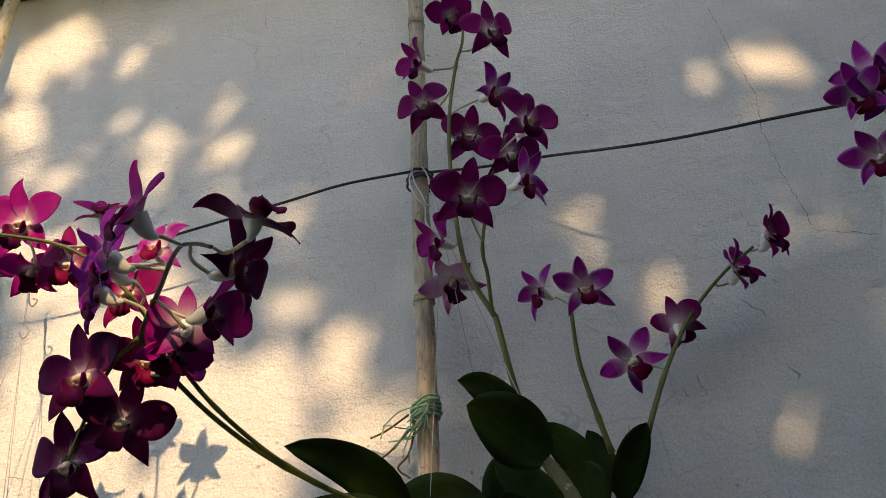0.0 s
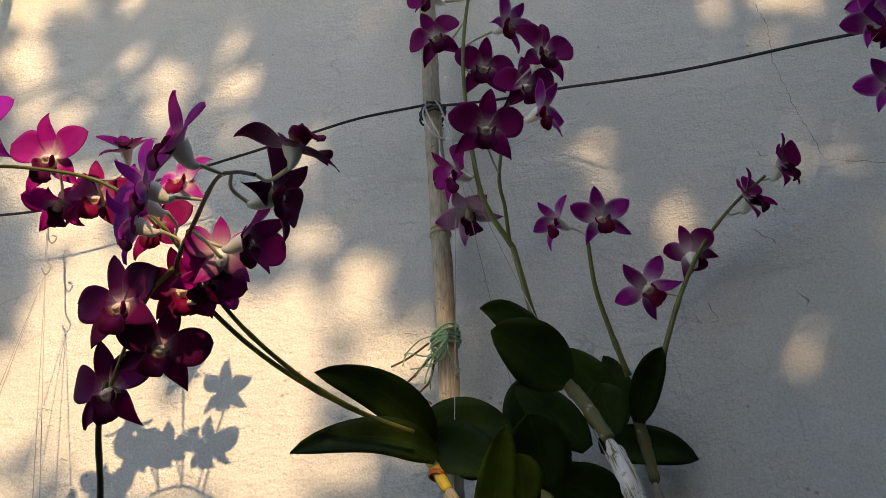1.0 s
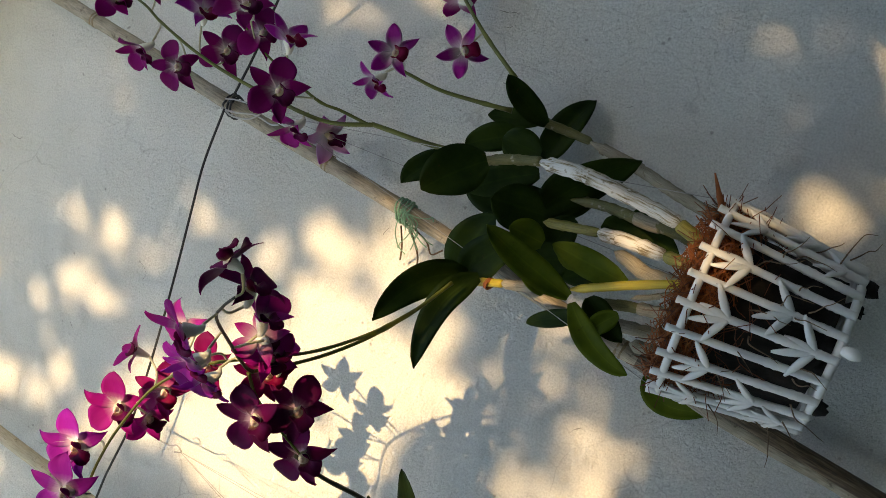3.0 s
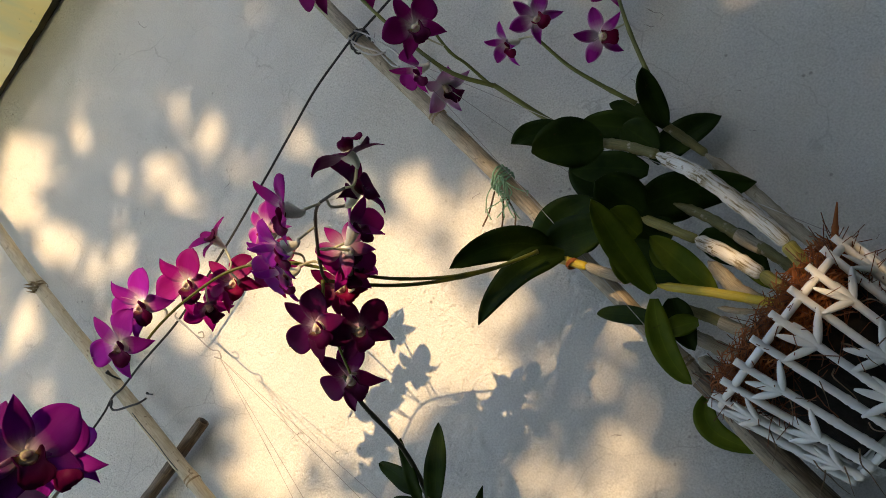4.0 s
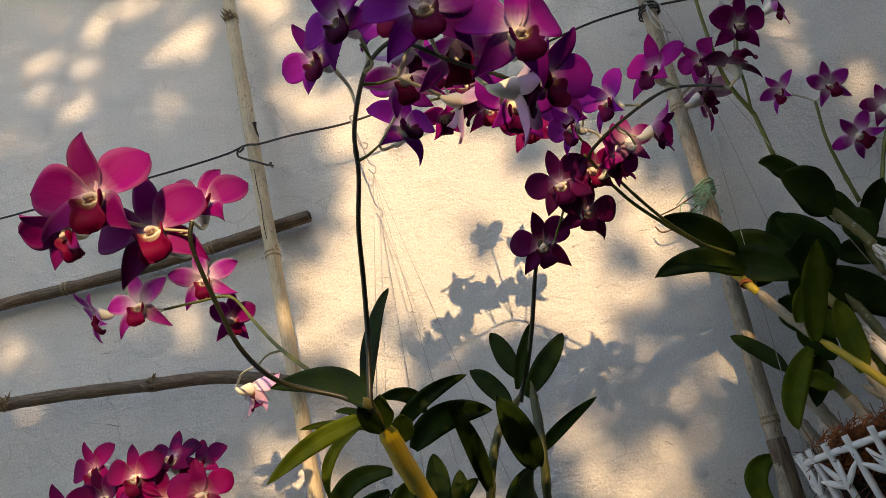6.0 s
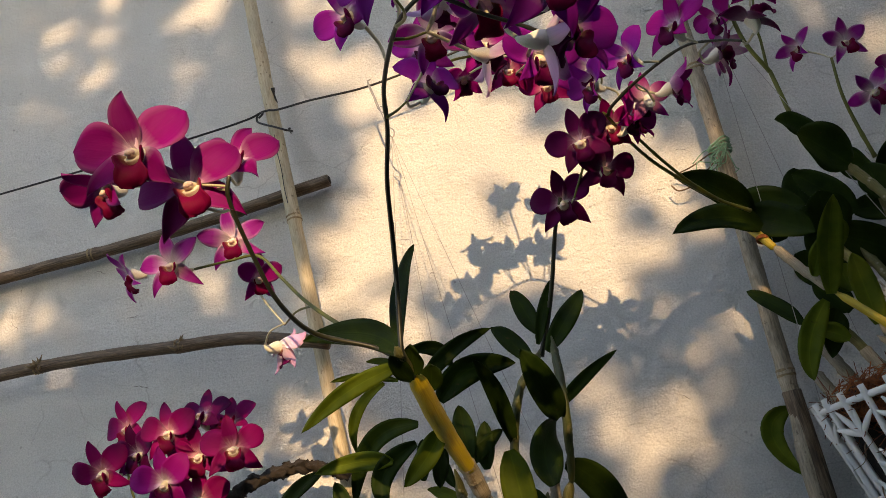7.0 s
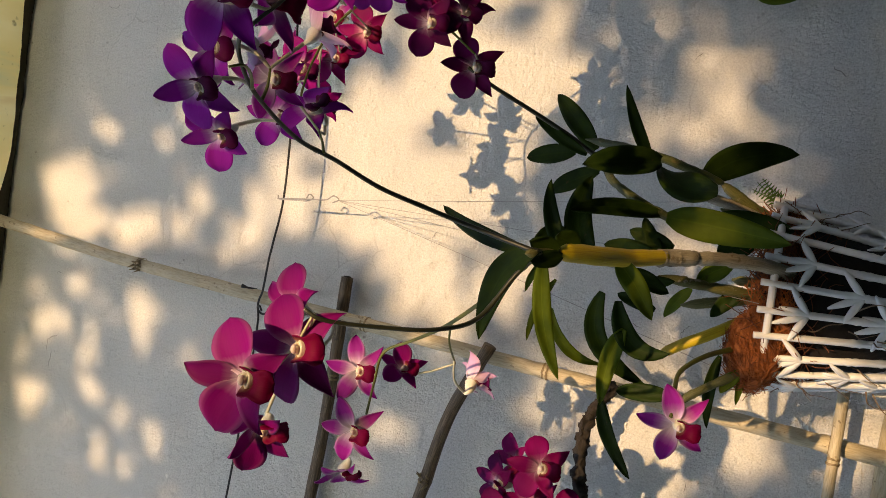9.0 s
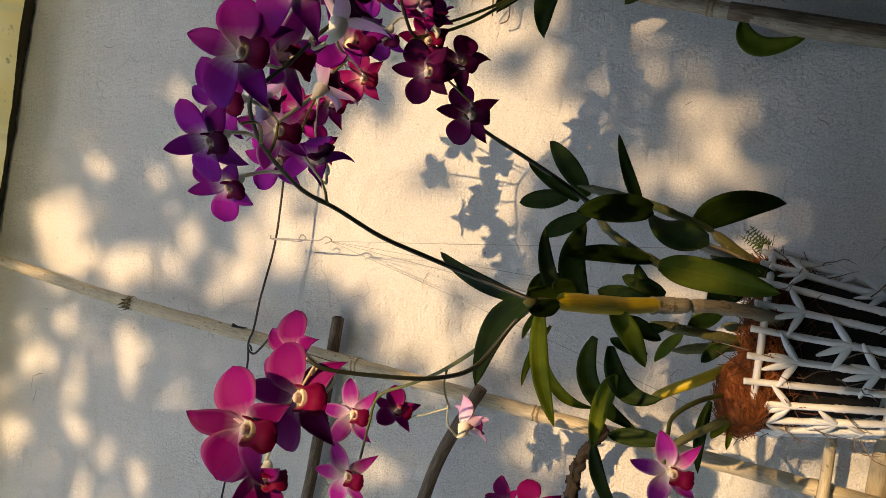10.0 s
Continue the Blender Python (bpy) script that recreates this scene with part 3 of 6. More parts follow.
gv, gf = [], []
n = 40
for j in range(n + 1):
    for i in range(n + 1):
        sx, sy = 2 * i / n - 1, 2 * j / n - 1
        x, y = 200 * sx * abs(sx) ** 1.6, 200 * sy * abs(sy) ** 1.6
        gv.append(Vector((x, y, 0.02 * noise.noise(Vector((x, y, 0)) * 0.7))))
for j in range(n):
    for i in range(n):
        q = j * (n + 1) + i
        gf.append((q, q + 1, q + n + 2, q + n + 1))
ground = put("ground", mesh_of("ground", gv, gf, M_ground))
tagged(ground, "packed brown earth of the yard before the wall", "ground", "", "structure")

# warped sheet that rests on the wall's ragged top and juts out a little, with dark hollows under it
def hollow(x):
    return 0.004 + 0.036 * max(0.0, noise.noise(Vector((x * 6.5, 3.7, 0.0))) + 0.12) + 0.004 * abs(noise.noise(Vector((x * 31, 1.0, 0.0))))


rv, rf, ru = [], [], []
nx, ny = 700, 4
for layer in (0, 1):
    for j in range(ny + 1):
        y = 0.14 - 0.26 * j / ny
        for i in range(nx + 1):
            x = -2.6 + 5.0 * i / nx
            z = WALL_TOP + 0.003 + hollow(x) + 0.010 * max(0.0, -y) + 0.002 * noise.noise(Vector((x * 40, y * 9, 1)))
            rv.append(Vector((x, y, z + 0.0022 * layer)))
            ru.append((x, y))
row, off = nx + 1, (nx + 1) * (ny + 1)
for j in range(ny):
    for i in range(nx):
        q = j * row + i
        rf.append((q, q + row, q + row + 1, q + 1))
        rf.append((q + off, q + 1 + off, q + row + 1 + off, q + row + off))
for i in range(nx):
    for j in (0, ny):
        q = j * row + i
        rf.append((q, q + 1, q + 1 + off, q + off))
roof = put("roof_sheet", mesh_of("roof_sheet", rv, rf, M_roof, ru))
tagged(roof, "yellowed translucent sheet resting on the wall top", "roof sheet", "", "structure")

for x, y in ((-0.576, -0.082), (-0.776, -0.090), (-0.376, -0.080)):
    z = WALL_TOP + 0.003 + hollow(x) + 0.010 * -y
    v, f, u = tube([Vector((x, y, z + d)) for d in (0.004, -0.0012, -0.0016, -0.0046, -0.0050)], lambda s, d: 0.0062 if d < 0.0055 else 0.0034, 12)
    put("roof_screw", mesh_of("roof_screw", v, f, M_steel, u, False), roof, None, "grey screw with a round washer")

# Dark ribbon that stands in for the shade in the hollows under the sheet.
sv, sf = [], []
for i in range(nx + 1):
    x = -2.6 + 5.0 * i / nx
    lo = WALL_TOP - 0.003 - 0.006 * abs(noise.noise(Vector((x * 23, 8.0, 0.0))))
    for y, z in ((-0.003, lo), (-0.003, WALL_TOP + hollow(x) + 0.001), (0.12, WALL_TOP + hollow(x) + 0.001)):
        sv.append(Vector((x, y, z)))
for i in range(nx):
    for k in (0, 1):
        q = 3 * i + k
        sf.append((q, q + 3, q + 4, q + 1))
strip = put("trim", mesh_of("trim", sv, sf, M_soil))
tagged(strip, "dark ragged strip painted in as the shade of hollows under the sheet", "trim", "", "structure")
# Unseen side wall, added to cut sky light on the right of the wall.
side_wall = put("wall_east", box_mesh("wall_east", 0.80, 0.94, -2.3, -0.003, -0.05, 2.6, M_shade_wall))
tagged(side_wall, "unseen dark wall added to hold sky light off the right side", "wall", "", "structure")

# ---- bamboo frame on the wall ----
def bamboo(name, points, r, joints, label, mat, group="bamboo poles on the wall", open_end=False, scars=()):
    """Culm with swollen joints, each joint ring a part of its own. joints: shares of the length."""
    root = thing(name, label, "bamboo pole", group, points[0])
    pts = smooth_path([local(root, p) for p in points], 14)
    total = sum((b - a).length for a, b in zip(pts, pts[1:]))
    rnd = random.Random(int(abs(points[0][2] * 991 + points[-1][0] * 577)))
    jog = rnd.uniform(0, 9)

    def girth(s, d):
        q = min(abs(s - j) * total for j in joints) if joints else 1
        return r * (1 + 0.10 * math.exp(-(q / 0.006) ** 2) - 0.05 * math.exp(-((q - 0.011) / 0.006) ** 2) + 0.03 * noise.noise(Vector((d * 6, jog, 0))))

    fine = []
    for a, b in zip(pts, pts[1:]):
        k = max(1, int((b - a).length / 0.006))
        fine += [a.lerp(b, i / k) for i in range(k)]
    fine.append(pts[-1])
    v, f, u = tube(fine, girth, 16)
    v = [p + Vector([noise.noise(p * 40 + Vector((k, jog, 0))) for k in (0, 7, 13)]) * 0.0007 for p in v]
    put("culm", mesh_of("culm", v, f, mat, u), root)
    for j in joints:
        want, walked = j * total, 0.0
        for a, b in zip(fine, fine[1:]):
            walked += (b - a).length
            if walked >= want:
                d = (b - a).normalized()
                for o, k in ((-0.0022, 1.10), (0.0025, 1.07)):
                    ring = [a + d * (o + 0.0012 * t) for t in (-1, -0.4, 0.4, 1)]
                    rv, rf, ru = tube(ring, lambda s, e: r * k * (1.0 + 0.035 * math.sin(math.pi * s)), 16, False)
                    rv = [p + Vector([noise.noise(p * 260 + Vector((q, 3, 0))) for q in (0, 5, 11)]) * 0.0009 for p in rv]
                    put("joint_ring", mesh_of("joint_ring", rv, rf, M_bamboo_node, ru), root)
                if j in scars:
                    for q in range(9):
                        w = rnd.uniform(-2.4, -0.6)
                        p = a + Vector((math.cos(w) * r, math.sin(w) * r, rnd.uniform(-0.006, 0.006)))
                        e = Vector((math.cos(w) * 0.5 + rnd.uniform(-0.7, 0.7), math.sin(w), rnd.uniform(-0.6, 1.0))).normalized() * rnd.uniform(0.005, 0.012)
                        sv, sf, su = tube([p, p + e * 0.5, p + e], lambda s, z: 0.0016 * (1.1 - s), 6)
                        put("twig_scar", mesh_of("twig_scar", sv, sf, M_bamboo_node, su), root)
                break
    if open_end:
        d = (fine[-1] - fine[-2]).normalized()
        hv, hf, hu = tube([fine[-1] + d * 0.0004, fine[-1] + d * 0.0010], r * 0.66, 14)
        put("hollow", mesh_of("hollow", hv, hf, M_hollow, hu), root, None, "dark hollow cut end")
    return root


PY = -0.029
pole = bamboo("bamboo_pole", [(-0.524, PY, 0.02), (-0.522, PY, 1.345), (-0.520, PY, 1.856), (-0.517, PY, 2.189), (-0.504, PY, 2.459)], 0.0080, [0.10, 0.24, 0.39, 0.548, 0.661, 0.750, 0.889],
       "straw-coloured upright bamboo pole wired to the wall", M_bamboo, scars=(0.889,))
tied_pole = bamboo("bamboo_pole", [(-0.116, PY, 0.02), (-0.102, PY, 1.261), (-0.082, PY, 1.521), (-0.055, PY, 1.770), (-0.034, PY, 2.005), (-0.013, PY, 2.221), (0.009, PY, 2.458)], 0.0082, [0.12, 0.27, 0.43, 0.62, 0.76, 0.905],
       "weathered upright bamboo pole tied with green twine", M_bamboo_grey)
bamboo("bamboo_pole", [(-1.03, PY, 0.02), (-0.973, PY, 1.828), (-0.957, PY, 2.102), (-0.941, PY, 2.444)], 0.0105, [0.2, 0.45, 0.765, 0.86],
       "yellow-green upright bamboo pole at the frame's end", M_bamboo)
bamboo("bamboo_pole", [(-1.151, -0.0135, 1.909), (-0.939, -0.0135, 1.903), (-0.679, -0.0135, 1.889), (-0.474, -0.0135, 1.890)], 0.0072, [0.17, 0.56, 0.83],
       "weathered brown horizontal bamboo rail with a dark cut end", M_bamboo_old, open_end=True)
bamboo("bamboo_pole", [(-1.147, -0.052, 1.787), (-0.832, -0.052, 1.761), (-0.657, -0.053, 1.733), (-0.588, -0.053, 1.720), (-0.504, -0.053, 1.689)], 0.0070, [0.2, 0.49, 0.745, 0.955],
       "weathered grey-brown bamboo rail sloping across the pole", M_bamboo_old, scars=(0.49, 0.745))
bamboo("bamboo_stake", [(-0.617, -0.012, 1.297), (-0.500, -0.012, 1.303), (-0.453, -0.012, 1.300)], 0.0095, [0.3], "short pale bamboo stake under the basket", M_bamboo, "short stakes", True)
bamboo("bamboo_stake", [(-0.597, -0.046, 1.346), (-0.519, -0.046, 1.350), (-0.402, -0.046, 1.356)], 0.0052, [0.35], "thin split bamboo strip wired across the pole", M_bamboo, "short stakes")

# dark dead branch under the second plant
branch = thing("dead_branch", "dark rough dead branch lying across the pole", "branch", at=(-0.696, -0.052, 1.546))
pts = smooth_path([local(branch, p) for p in ((-0.716, -0.052, 1.546), (-0.647, -0.054, 1.562), (-0.617, -0.053, 1.571), (-0.558, -0.054, 1.574), (-0.514, -0.05, 1.555))], 26)
v, f, u = tube(pts, lambda s, d: 0.0070 * (1 + 0.25 * math.sin(40 * d * 6) * 0.3) * (1.05 - 0.3 * s), 20)
v = [p + Vector([noise.noise(p * 130 + Vector((k, 3, 0))) for k in (0, 5, 11)]) * 0.0050 + Vector([noise.noise(p * 420 + Vector((k, 6, 0))) for k in (0, 5, 11)]) * 0.0022 for p in v]
put("limb", mesh_of("limb", v, f, M_bark, u), branch)


# ---- wires, ties, hooks ----
def loops(centre, r, axis, turns, pitch, rough, seed):
    rnd = random.Random(seed)
    a = Vector(axis).normalized()
    s = a.orthogonal().normalized()
    t = a.cross(s)
    pts = []
    for i in range(int(turns * 14) + 1):
        w = 2 * math.pi * i / 14
        q = r * (1 + rnd.uniform(-rough, rough))
        pts.append(Vector(centre) + (s * math.cos(w) + t * math.sin(w)) * q + a * (pitch * (i / 14 - turns / 2) + rnd.uniform(-rough, rough) * r * 0.4))
    return pts


line(tied_pole, "weathered_length", [(-0.0825, PY, 1.516), (-0.0865, PY, 1.46), (-0.0915, PY, 1.40), (-0.0960, PY, 1.34), (-0.1005, PY, 1.285)], 0.0090, M_bamboo_old, 14, 4, "dark brown weathered lower length")
line(pole, "split", [(-0.5205, -0.0371, 1.957), (-0.5213, -0.0371, 1.935), (-0.5205, -0.0371, 1.910), (-0.5216, -0.0371, 1.885), (-0.5212, -0.0371, 1.866)], 0.0005, M_wire, 5, 4, "dark drying split")
line_wire = thing("support_wire", "thin black wire strung along the wall between the poles", "wire", at=(-0.499, -0.05, 1.976))
line(line_wire, "strand", [(-1.254, -0.05, 2.015), (-0.950, -0.048, 1.997), (-0.699, -0.05, 1.983), (-0.597, -0.049, 1.980), (-0.548, -0.043, 1.984), (-0.531, -0.041, 1.988), (-0.527, -0.044, 1.984), (-0.533, -0.043, 1.981)], 0.0013, M_wire, 6, 8)
line(line_wire, "strand", [(-0.500, -0.030, 1.958), (-0.505, -0.040, 1.956), (-0.516, -0.042, 1.963), (-0.529, -0.041, 1.972), (-0.537, -0.038, 1.981), (-0.533, -0.039, 1.989), (-0.521, -0.040, 1.989), (-0.508, -0.041, 1.985), (-0.471, -0.046, 1.980), (-0.448, -0.05, 1.975), (-0.393, -0.05, 1.970), (-0.304, -0.05, 1.975), (-0.220, -0.05, 1.984), (-0.150, -0.05, 1.993), (-0.100, -0.05, 1.999), (-0.039, -0.048, 2.000)], 0.0013, M_wire, 6, 8)
line(line_wire, "strand", [(-0.031, -0.047, 1.997), (0.025, -0.050, 1.987), (0.082, -0.060, 1.976), (0.127, -0.078, 1.956), (0.170, -0.092, 1.941), (0.210, -0.108, 1.927), (0.248, -0.122, 1.916), (0.283, -0.136, 1.904), (0.389, -0.166, 1.876), (0.524, -0.200, 1.846)], 0.0014, M_wire, 6, 8)
for centre, r, turns, seed in (((-0.034, -0.029, 2.003), 0.0112, 3.0, 5), ((-0.968, -0.029, 1.987), 0.0125, 3.0, 8)):
    line(line_wire, "knot", loops(centre, r, (0.15, 0.1, 1), turns, 0.0045, 0.10, seed), 0.0012, M_wire, 6, 2)
line(line_wire, "knot", [(-0.040, -0.046, 2.005), (-0.037, -0.050, 1.983), (-0.031, -0.047, 1.963), (-0.033, -0.046, 1.942), (-0.030, -0.047, 1.932)], 0.0010, M_steel, 6, 5, "bright galvanised end")
line(line_wire, "knot", [(-0.038, -0.046, 2.005), (-0.042, -0.050, 1.986), (-0.037, -0.049, 1.966), (-0.027, -0.049, 1.955)], 0.0010, M_steel, 6, 5, "bright galvanised end")

for at, way, label in (((-0.5115, -0.034, 2.003), (0.003, -0.010, 0.011), "bent rusty nail driven into the bamboo pole"), ((-0.510, -0.003, 1.974), (0.002, -0.007, 0.001), "small rusty nail driven into the plaster"), ((-0.930, -0.004, 1.952), (0.0, -0.028, 0.0), "dark rusty nail driven into the plaster")):
    nail = thing("nail", label, "nail", "nails", at)
    e = Vector(way)
    thick = 0.0012 if e.length > 0.012 else 0.0008
    v, f, u = tube([Vector((0, 0.006, 0)), e * 0.5, e * 0.90, e * 0.91, e], lambda s, d: thick if s < 0.90 else 2.1 * thick, 8)
    put("shank", mesh_of("shank", v, f, M_wire, u), nail)

# green twine round the second pole
twine = thing("green_twine", "frayed pale green twine knotted round the bamboo pole", "twine", at=(-0.055, -0.03, 1.769))
line(twine, "wrap", loops((-0.056, -0.030, 1.771), 0.0112, (0.07, 0, 1), 4.0, 0.0034, 0.08, 11), 0.0011, M_twine, 6, 2)
line(twine, "wrap", loops((-0.055, -0.031, 1.776), 0.0116, (-0.25, 0.1, 1), 2.0, 0.0030, 0.10, 12), 0.0010, M_twine, 6, 2)
ends = random.Random(5)
for i in range(11):
    a = Vector((-0.054, -0.045, 1.768 + ends.uniform(-0.006, 0.006)))
    q = [a]
    for s in range(4):
        q.append(q[-1] + Vector((ends.uniform(-0.014, 0.003), ends.uniform(-0.004, 0.008), ends.uniform(-0.013, 0.003))))
    line(twine, "loose_end", q, 0.0006, M_twine, 5, 4)
for q in (((-0.065, -0.040, 1.759), (-0.078, -0.030, 1.753), (-0.093, -0.022, 1.746), (-0.108, -0.018, 1.746), (-0.113, -0.016, 1.755)),
          ((-0.065, -0.040, 1.755), (-0.073, -0.030, 1.741), (-0.083, -0.024, 1.734), (-0.075, -0.020, 1.726)),
          ((-0.068, -0.042, 1.767), (-0.088, -0.026, 1.765), (-0.104, -0.012, 1.767))):
    line(twine, "loose_end", q, 0.0009, M_root, 5, 5, "dry greyish end")


def hanger(points, label):
    """A galvanised hook over the wire with thin lines down to the basket."""
    root = thing("hanging_hook", label, "hook", "hooks on the wire", points[0])
    line(root, "hook", points, 0.0008, M_steel, 6, 6)
    return root


hanger([(-0.392, -0.0500, 1.978), (-0.396, -0.0515, 1.974), (-0.394, -0.050, 1.956), (-0.392, -0.050, 1.938), (-0.387, -0.051, 1.930), (-0.384, -0.050, 1.936), (-0.389, -0.049, 1.940)], "thin wire hook hung over the black wire")
h2 = hanger([(-0.396, -0.0500, 1.978), (-0.393, -0.052, 1.959), (-0.389, -0.056, 1.929), (-0.386, -0.058, 1.909), (-0.380, -0.060, 1.899), (-0.383, -0.061, 1.891), (-0.388, -0.060, 1.899)], "long wire hook with a twisted eye")
for a, b in (((-0.384, -0.060, 1.893), (-0.467, -0.116, 1.434)), ((-0.384, -0.060, 1.893), (-0.310, -0.116, 1.440)), ((-0.384, -0.060, 1.893), (-0.372, -0.034, 1.438)), ((-0.384, -0.060, 1.893), (-0.392, -0.190, 1.437))):
    a, b = Vector(a), Vector(b)
    line(h2, "line", [a, a.lerp(b, 0.33) + Vector((0, 0, -0.004)), a.lerp(b, 0.66) + Vector((0, 0, -0.003)), b], 0.00034, M_thread, 5, 3)
h3 = hanger([(-0.029, -0.047, 2.004), (-0.025, -0.052, 1.988), (-0.021, -0.054, 1.957), (-0.020, -0.056, 1.927)], "bright wire hook at the pole's knot")
for b in ((-0.083, -0.108, 1.491), (-0.002, -0.024, 1.496), (0.070, -0.108, 1.500)):
    a, b = Vector((-0.020, -0.056, 1.927)), Vector(b)
    line(h3, "line", [a, a.lerp(b, 0.5) + Vector((0, 0, -0.004)), b], 0.00034, M_thread, 5, 4)
hanger([(0.320, -0.129, 1.913), (0.321, -0.131, 1.897), (0.325, -0.130, 1.877), (0.333, -0.131, 1.869), (0.329, -0.130, 1.863)], "thin wire hook hung over the black wire")


# ---- hanging baskets ----
def slat_piece(p, q):
    """A bamboo-like bar from p (top) to q, slightly flared to its foot, with paired ridges at its three joints."""
    d = q - p
    path = [p + d * (i / 44) for i in range(45)]
    ridge = lambda s: sum(0.20 * math.exp(-((s - j - o) / 0.011) ** 2) for j in (0.33, 0.66, 0.86) for o in (-0.022, 0.022))
    return tube(path, lambda s, e: 0.0027 * (1 + 0.14 * s + ridge(s)), 9)


def motif_piece(p, right, down, out, size, seed):
    """Four moulded bamboo leaves that spring from a joint of a bar and point up to the rim: one to one side, two to the other."""
    rnd = random.Random(seed)
    pieces = []
    for ang, ln in ((52, 1.0), (5, 0.85), (-26, 1.05), (-60, 0.95)):
        a = radians(ang + rnd.uniform(-6, 6))
        d = right * math.sin(a) - down * math.cos(a)
        side = right * math.cos(a) + down * math.sin(a)
        bend = rnd.uniform(-0.08, 0.08)
        path = [p + out * (0.0026 + 0.0010 * math.sin(math.pi * t)) + d * (size * ln * t) + side * (bend * size * t * t) for t in (0.0, 0.14, 0.3, 0.46, 0.62, 0.78, 0.92, 1.0)]
        v, f, u = tube(path, lambda s, e: 0.0008 + 0.0022 * math.sin(math.pi * min(1, 0.16 + 0.84 * s)) ** 0.8, 8)
        pieces.append(([q - out * 0.45 * (q - p).dot(out) for q in v], f, u))
    return joined(pieces)


def basket(at, r_top, r_low, height, label, seed, tilt):
    root = thing("hanging_basket", label, "basket", "orchid baskets", at)
    root.rotation_euler = [radians(a) for a in tilt]
    n = 24
    rnd = random.Random(seed)
    ring = lambda r, z: [Vector((r * math.cos(2 * math.pi * i / 60), r * math.sin(2 * math.pi * i / 60), z)) for i in range(61)]
    v, f, u = tube(ring(r_top, 0.0), 0.0030, 8, False)
    put("rim", mesh_of("rim", v, f, M_plastic, u), root)
    v, f, u = tube(ring(r_low, -height), 0.0032, 8, False)
    put("base_ring", mesh_of("base_ring", v, f, M_plastic, u), root)
    for k in range(4):
        a = math.pi * k / 4
        e = Vector((math.cos(a), math.sin(a), 0)) * r_low
        v, f, u = tube([e + Vector((0, 0, -height)), Vector((0, 0, -height - 0.0005 * k)), Vector((0, 0, -height)) - e], 0.0024, 6)
        put("base_spoke", mesh_of("base_spoke", v, f, M_plastic, u), root)
    for i in range(n):
        a = 2 * math.pi * (i + 0.5) / n
        out = Vector((math.cos(a), math.sin(a), 0))
        right = Vector((-math.sin(a), math.cos(a), 0))
        p, q = out * (r_top + 0.0028) + Vector((0, 0, 0.009)), out * (r_low + 0.0028) + Vector((0, 0, -height - 0.002))
        v, f, u = slat_piece(p, q)
        bar = put("slat", mesh_of("slat", v, f, M_plastic, u), root)
        down = (q - p).normalized()
        for s in ((), (0.33, 0.86), (0.66,), (0.33,))[i % 4]:
            v, f, u = motif_piece(p.lerp(q, s), right, down, out, 0.0245 + rnd.uniform(-0.0015, 0.002), i)
            put("leaf_motif", mesh_of("leaf_motif", v, f, M_plastic, u), bar)
    foot = tube([Vector((0.0, -r_low - 0.002, -height - 0.001)), Vector((0, -r_low - 0.003, -height - 0.008)), Vector((0, -r_low - 0.004, -height - 0.014))], lambda s, d: 0.0034 - 0.0014 * math.sin(9 * s), 8)
    put("foot", mesh_of("foot", *foot[:2], M_plastic, foot[2]), root)
    return root


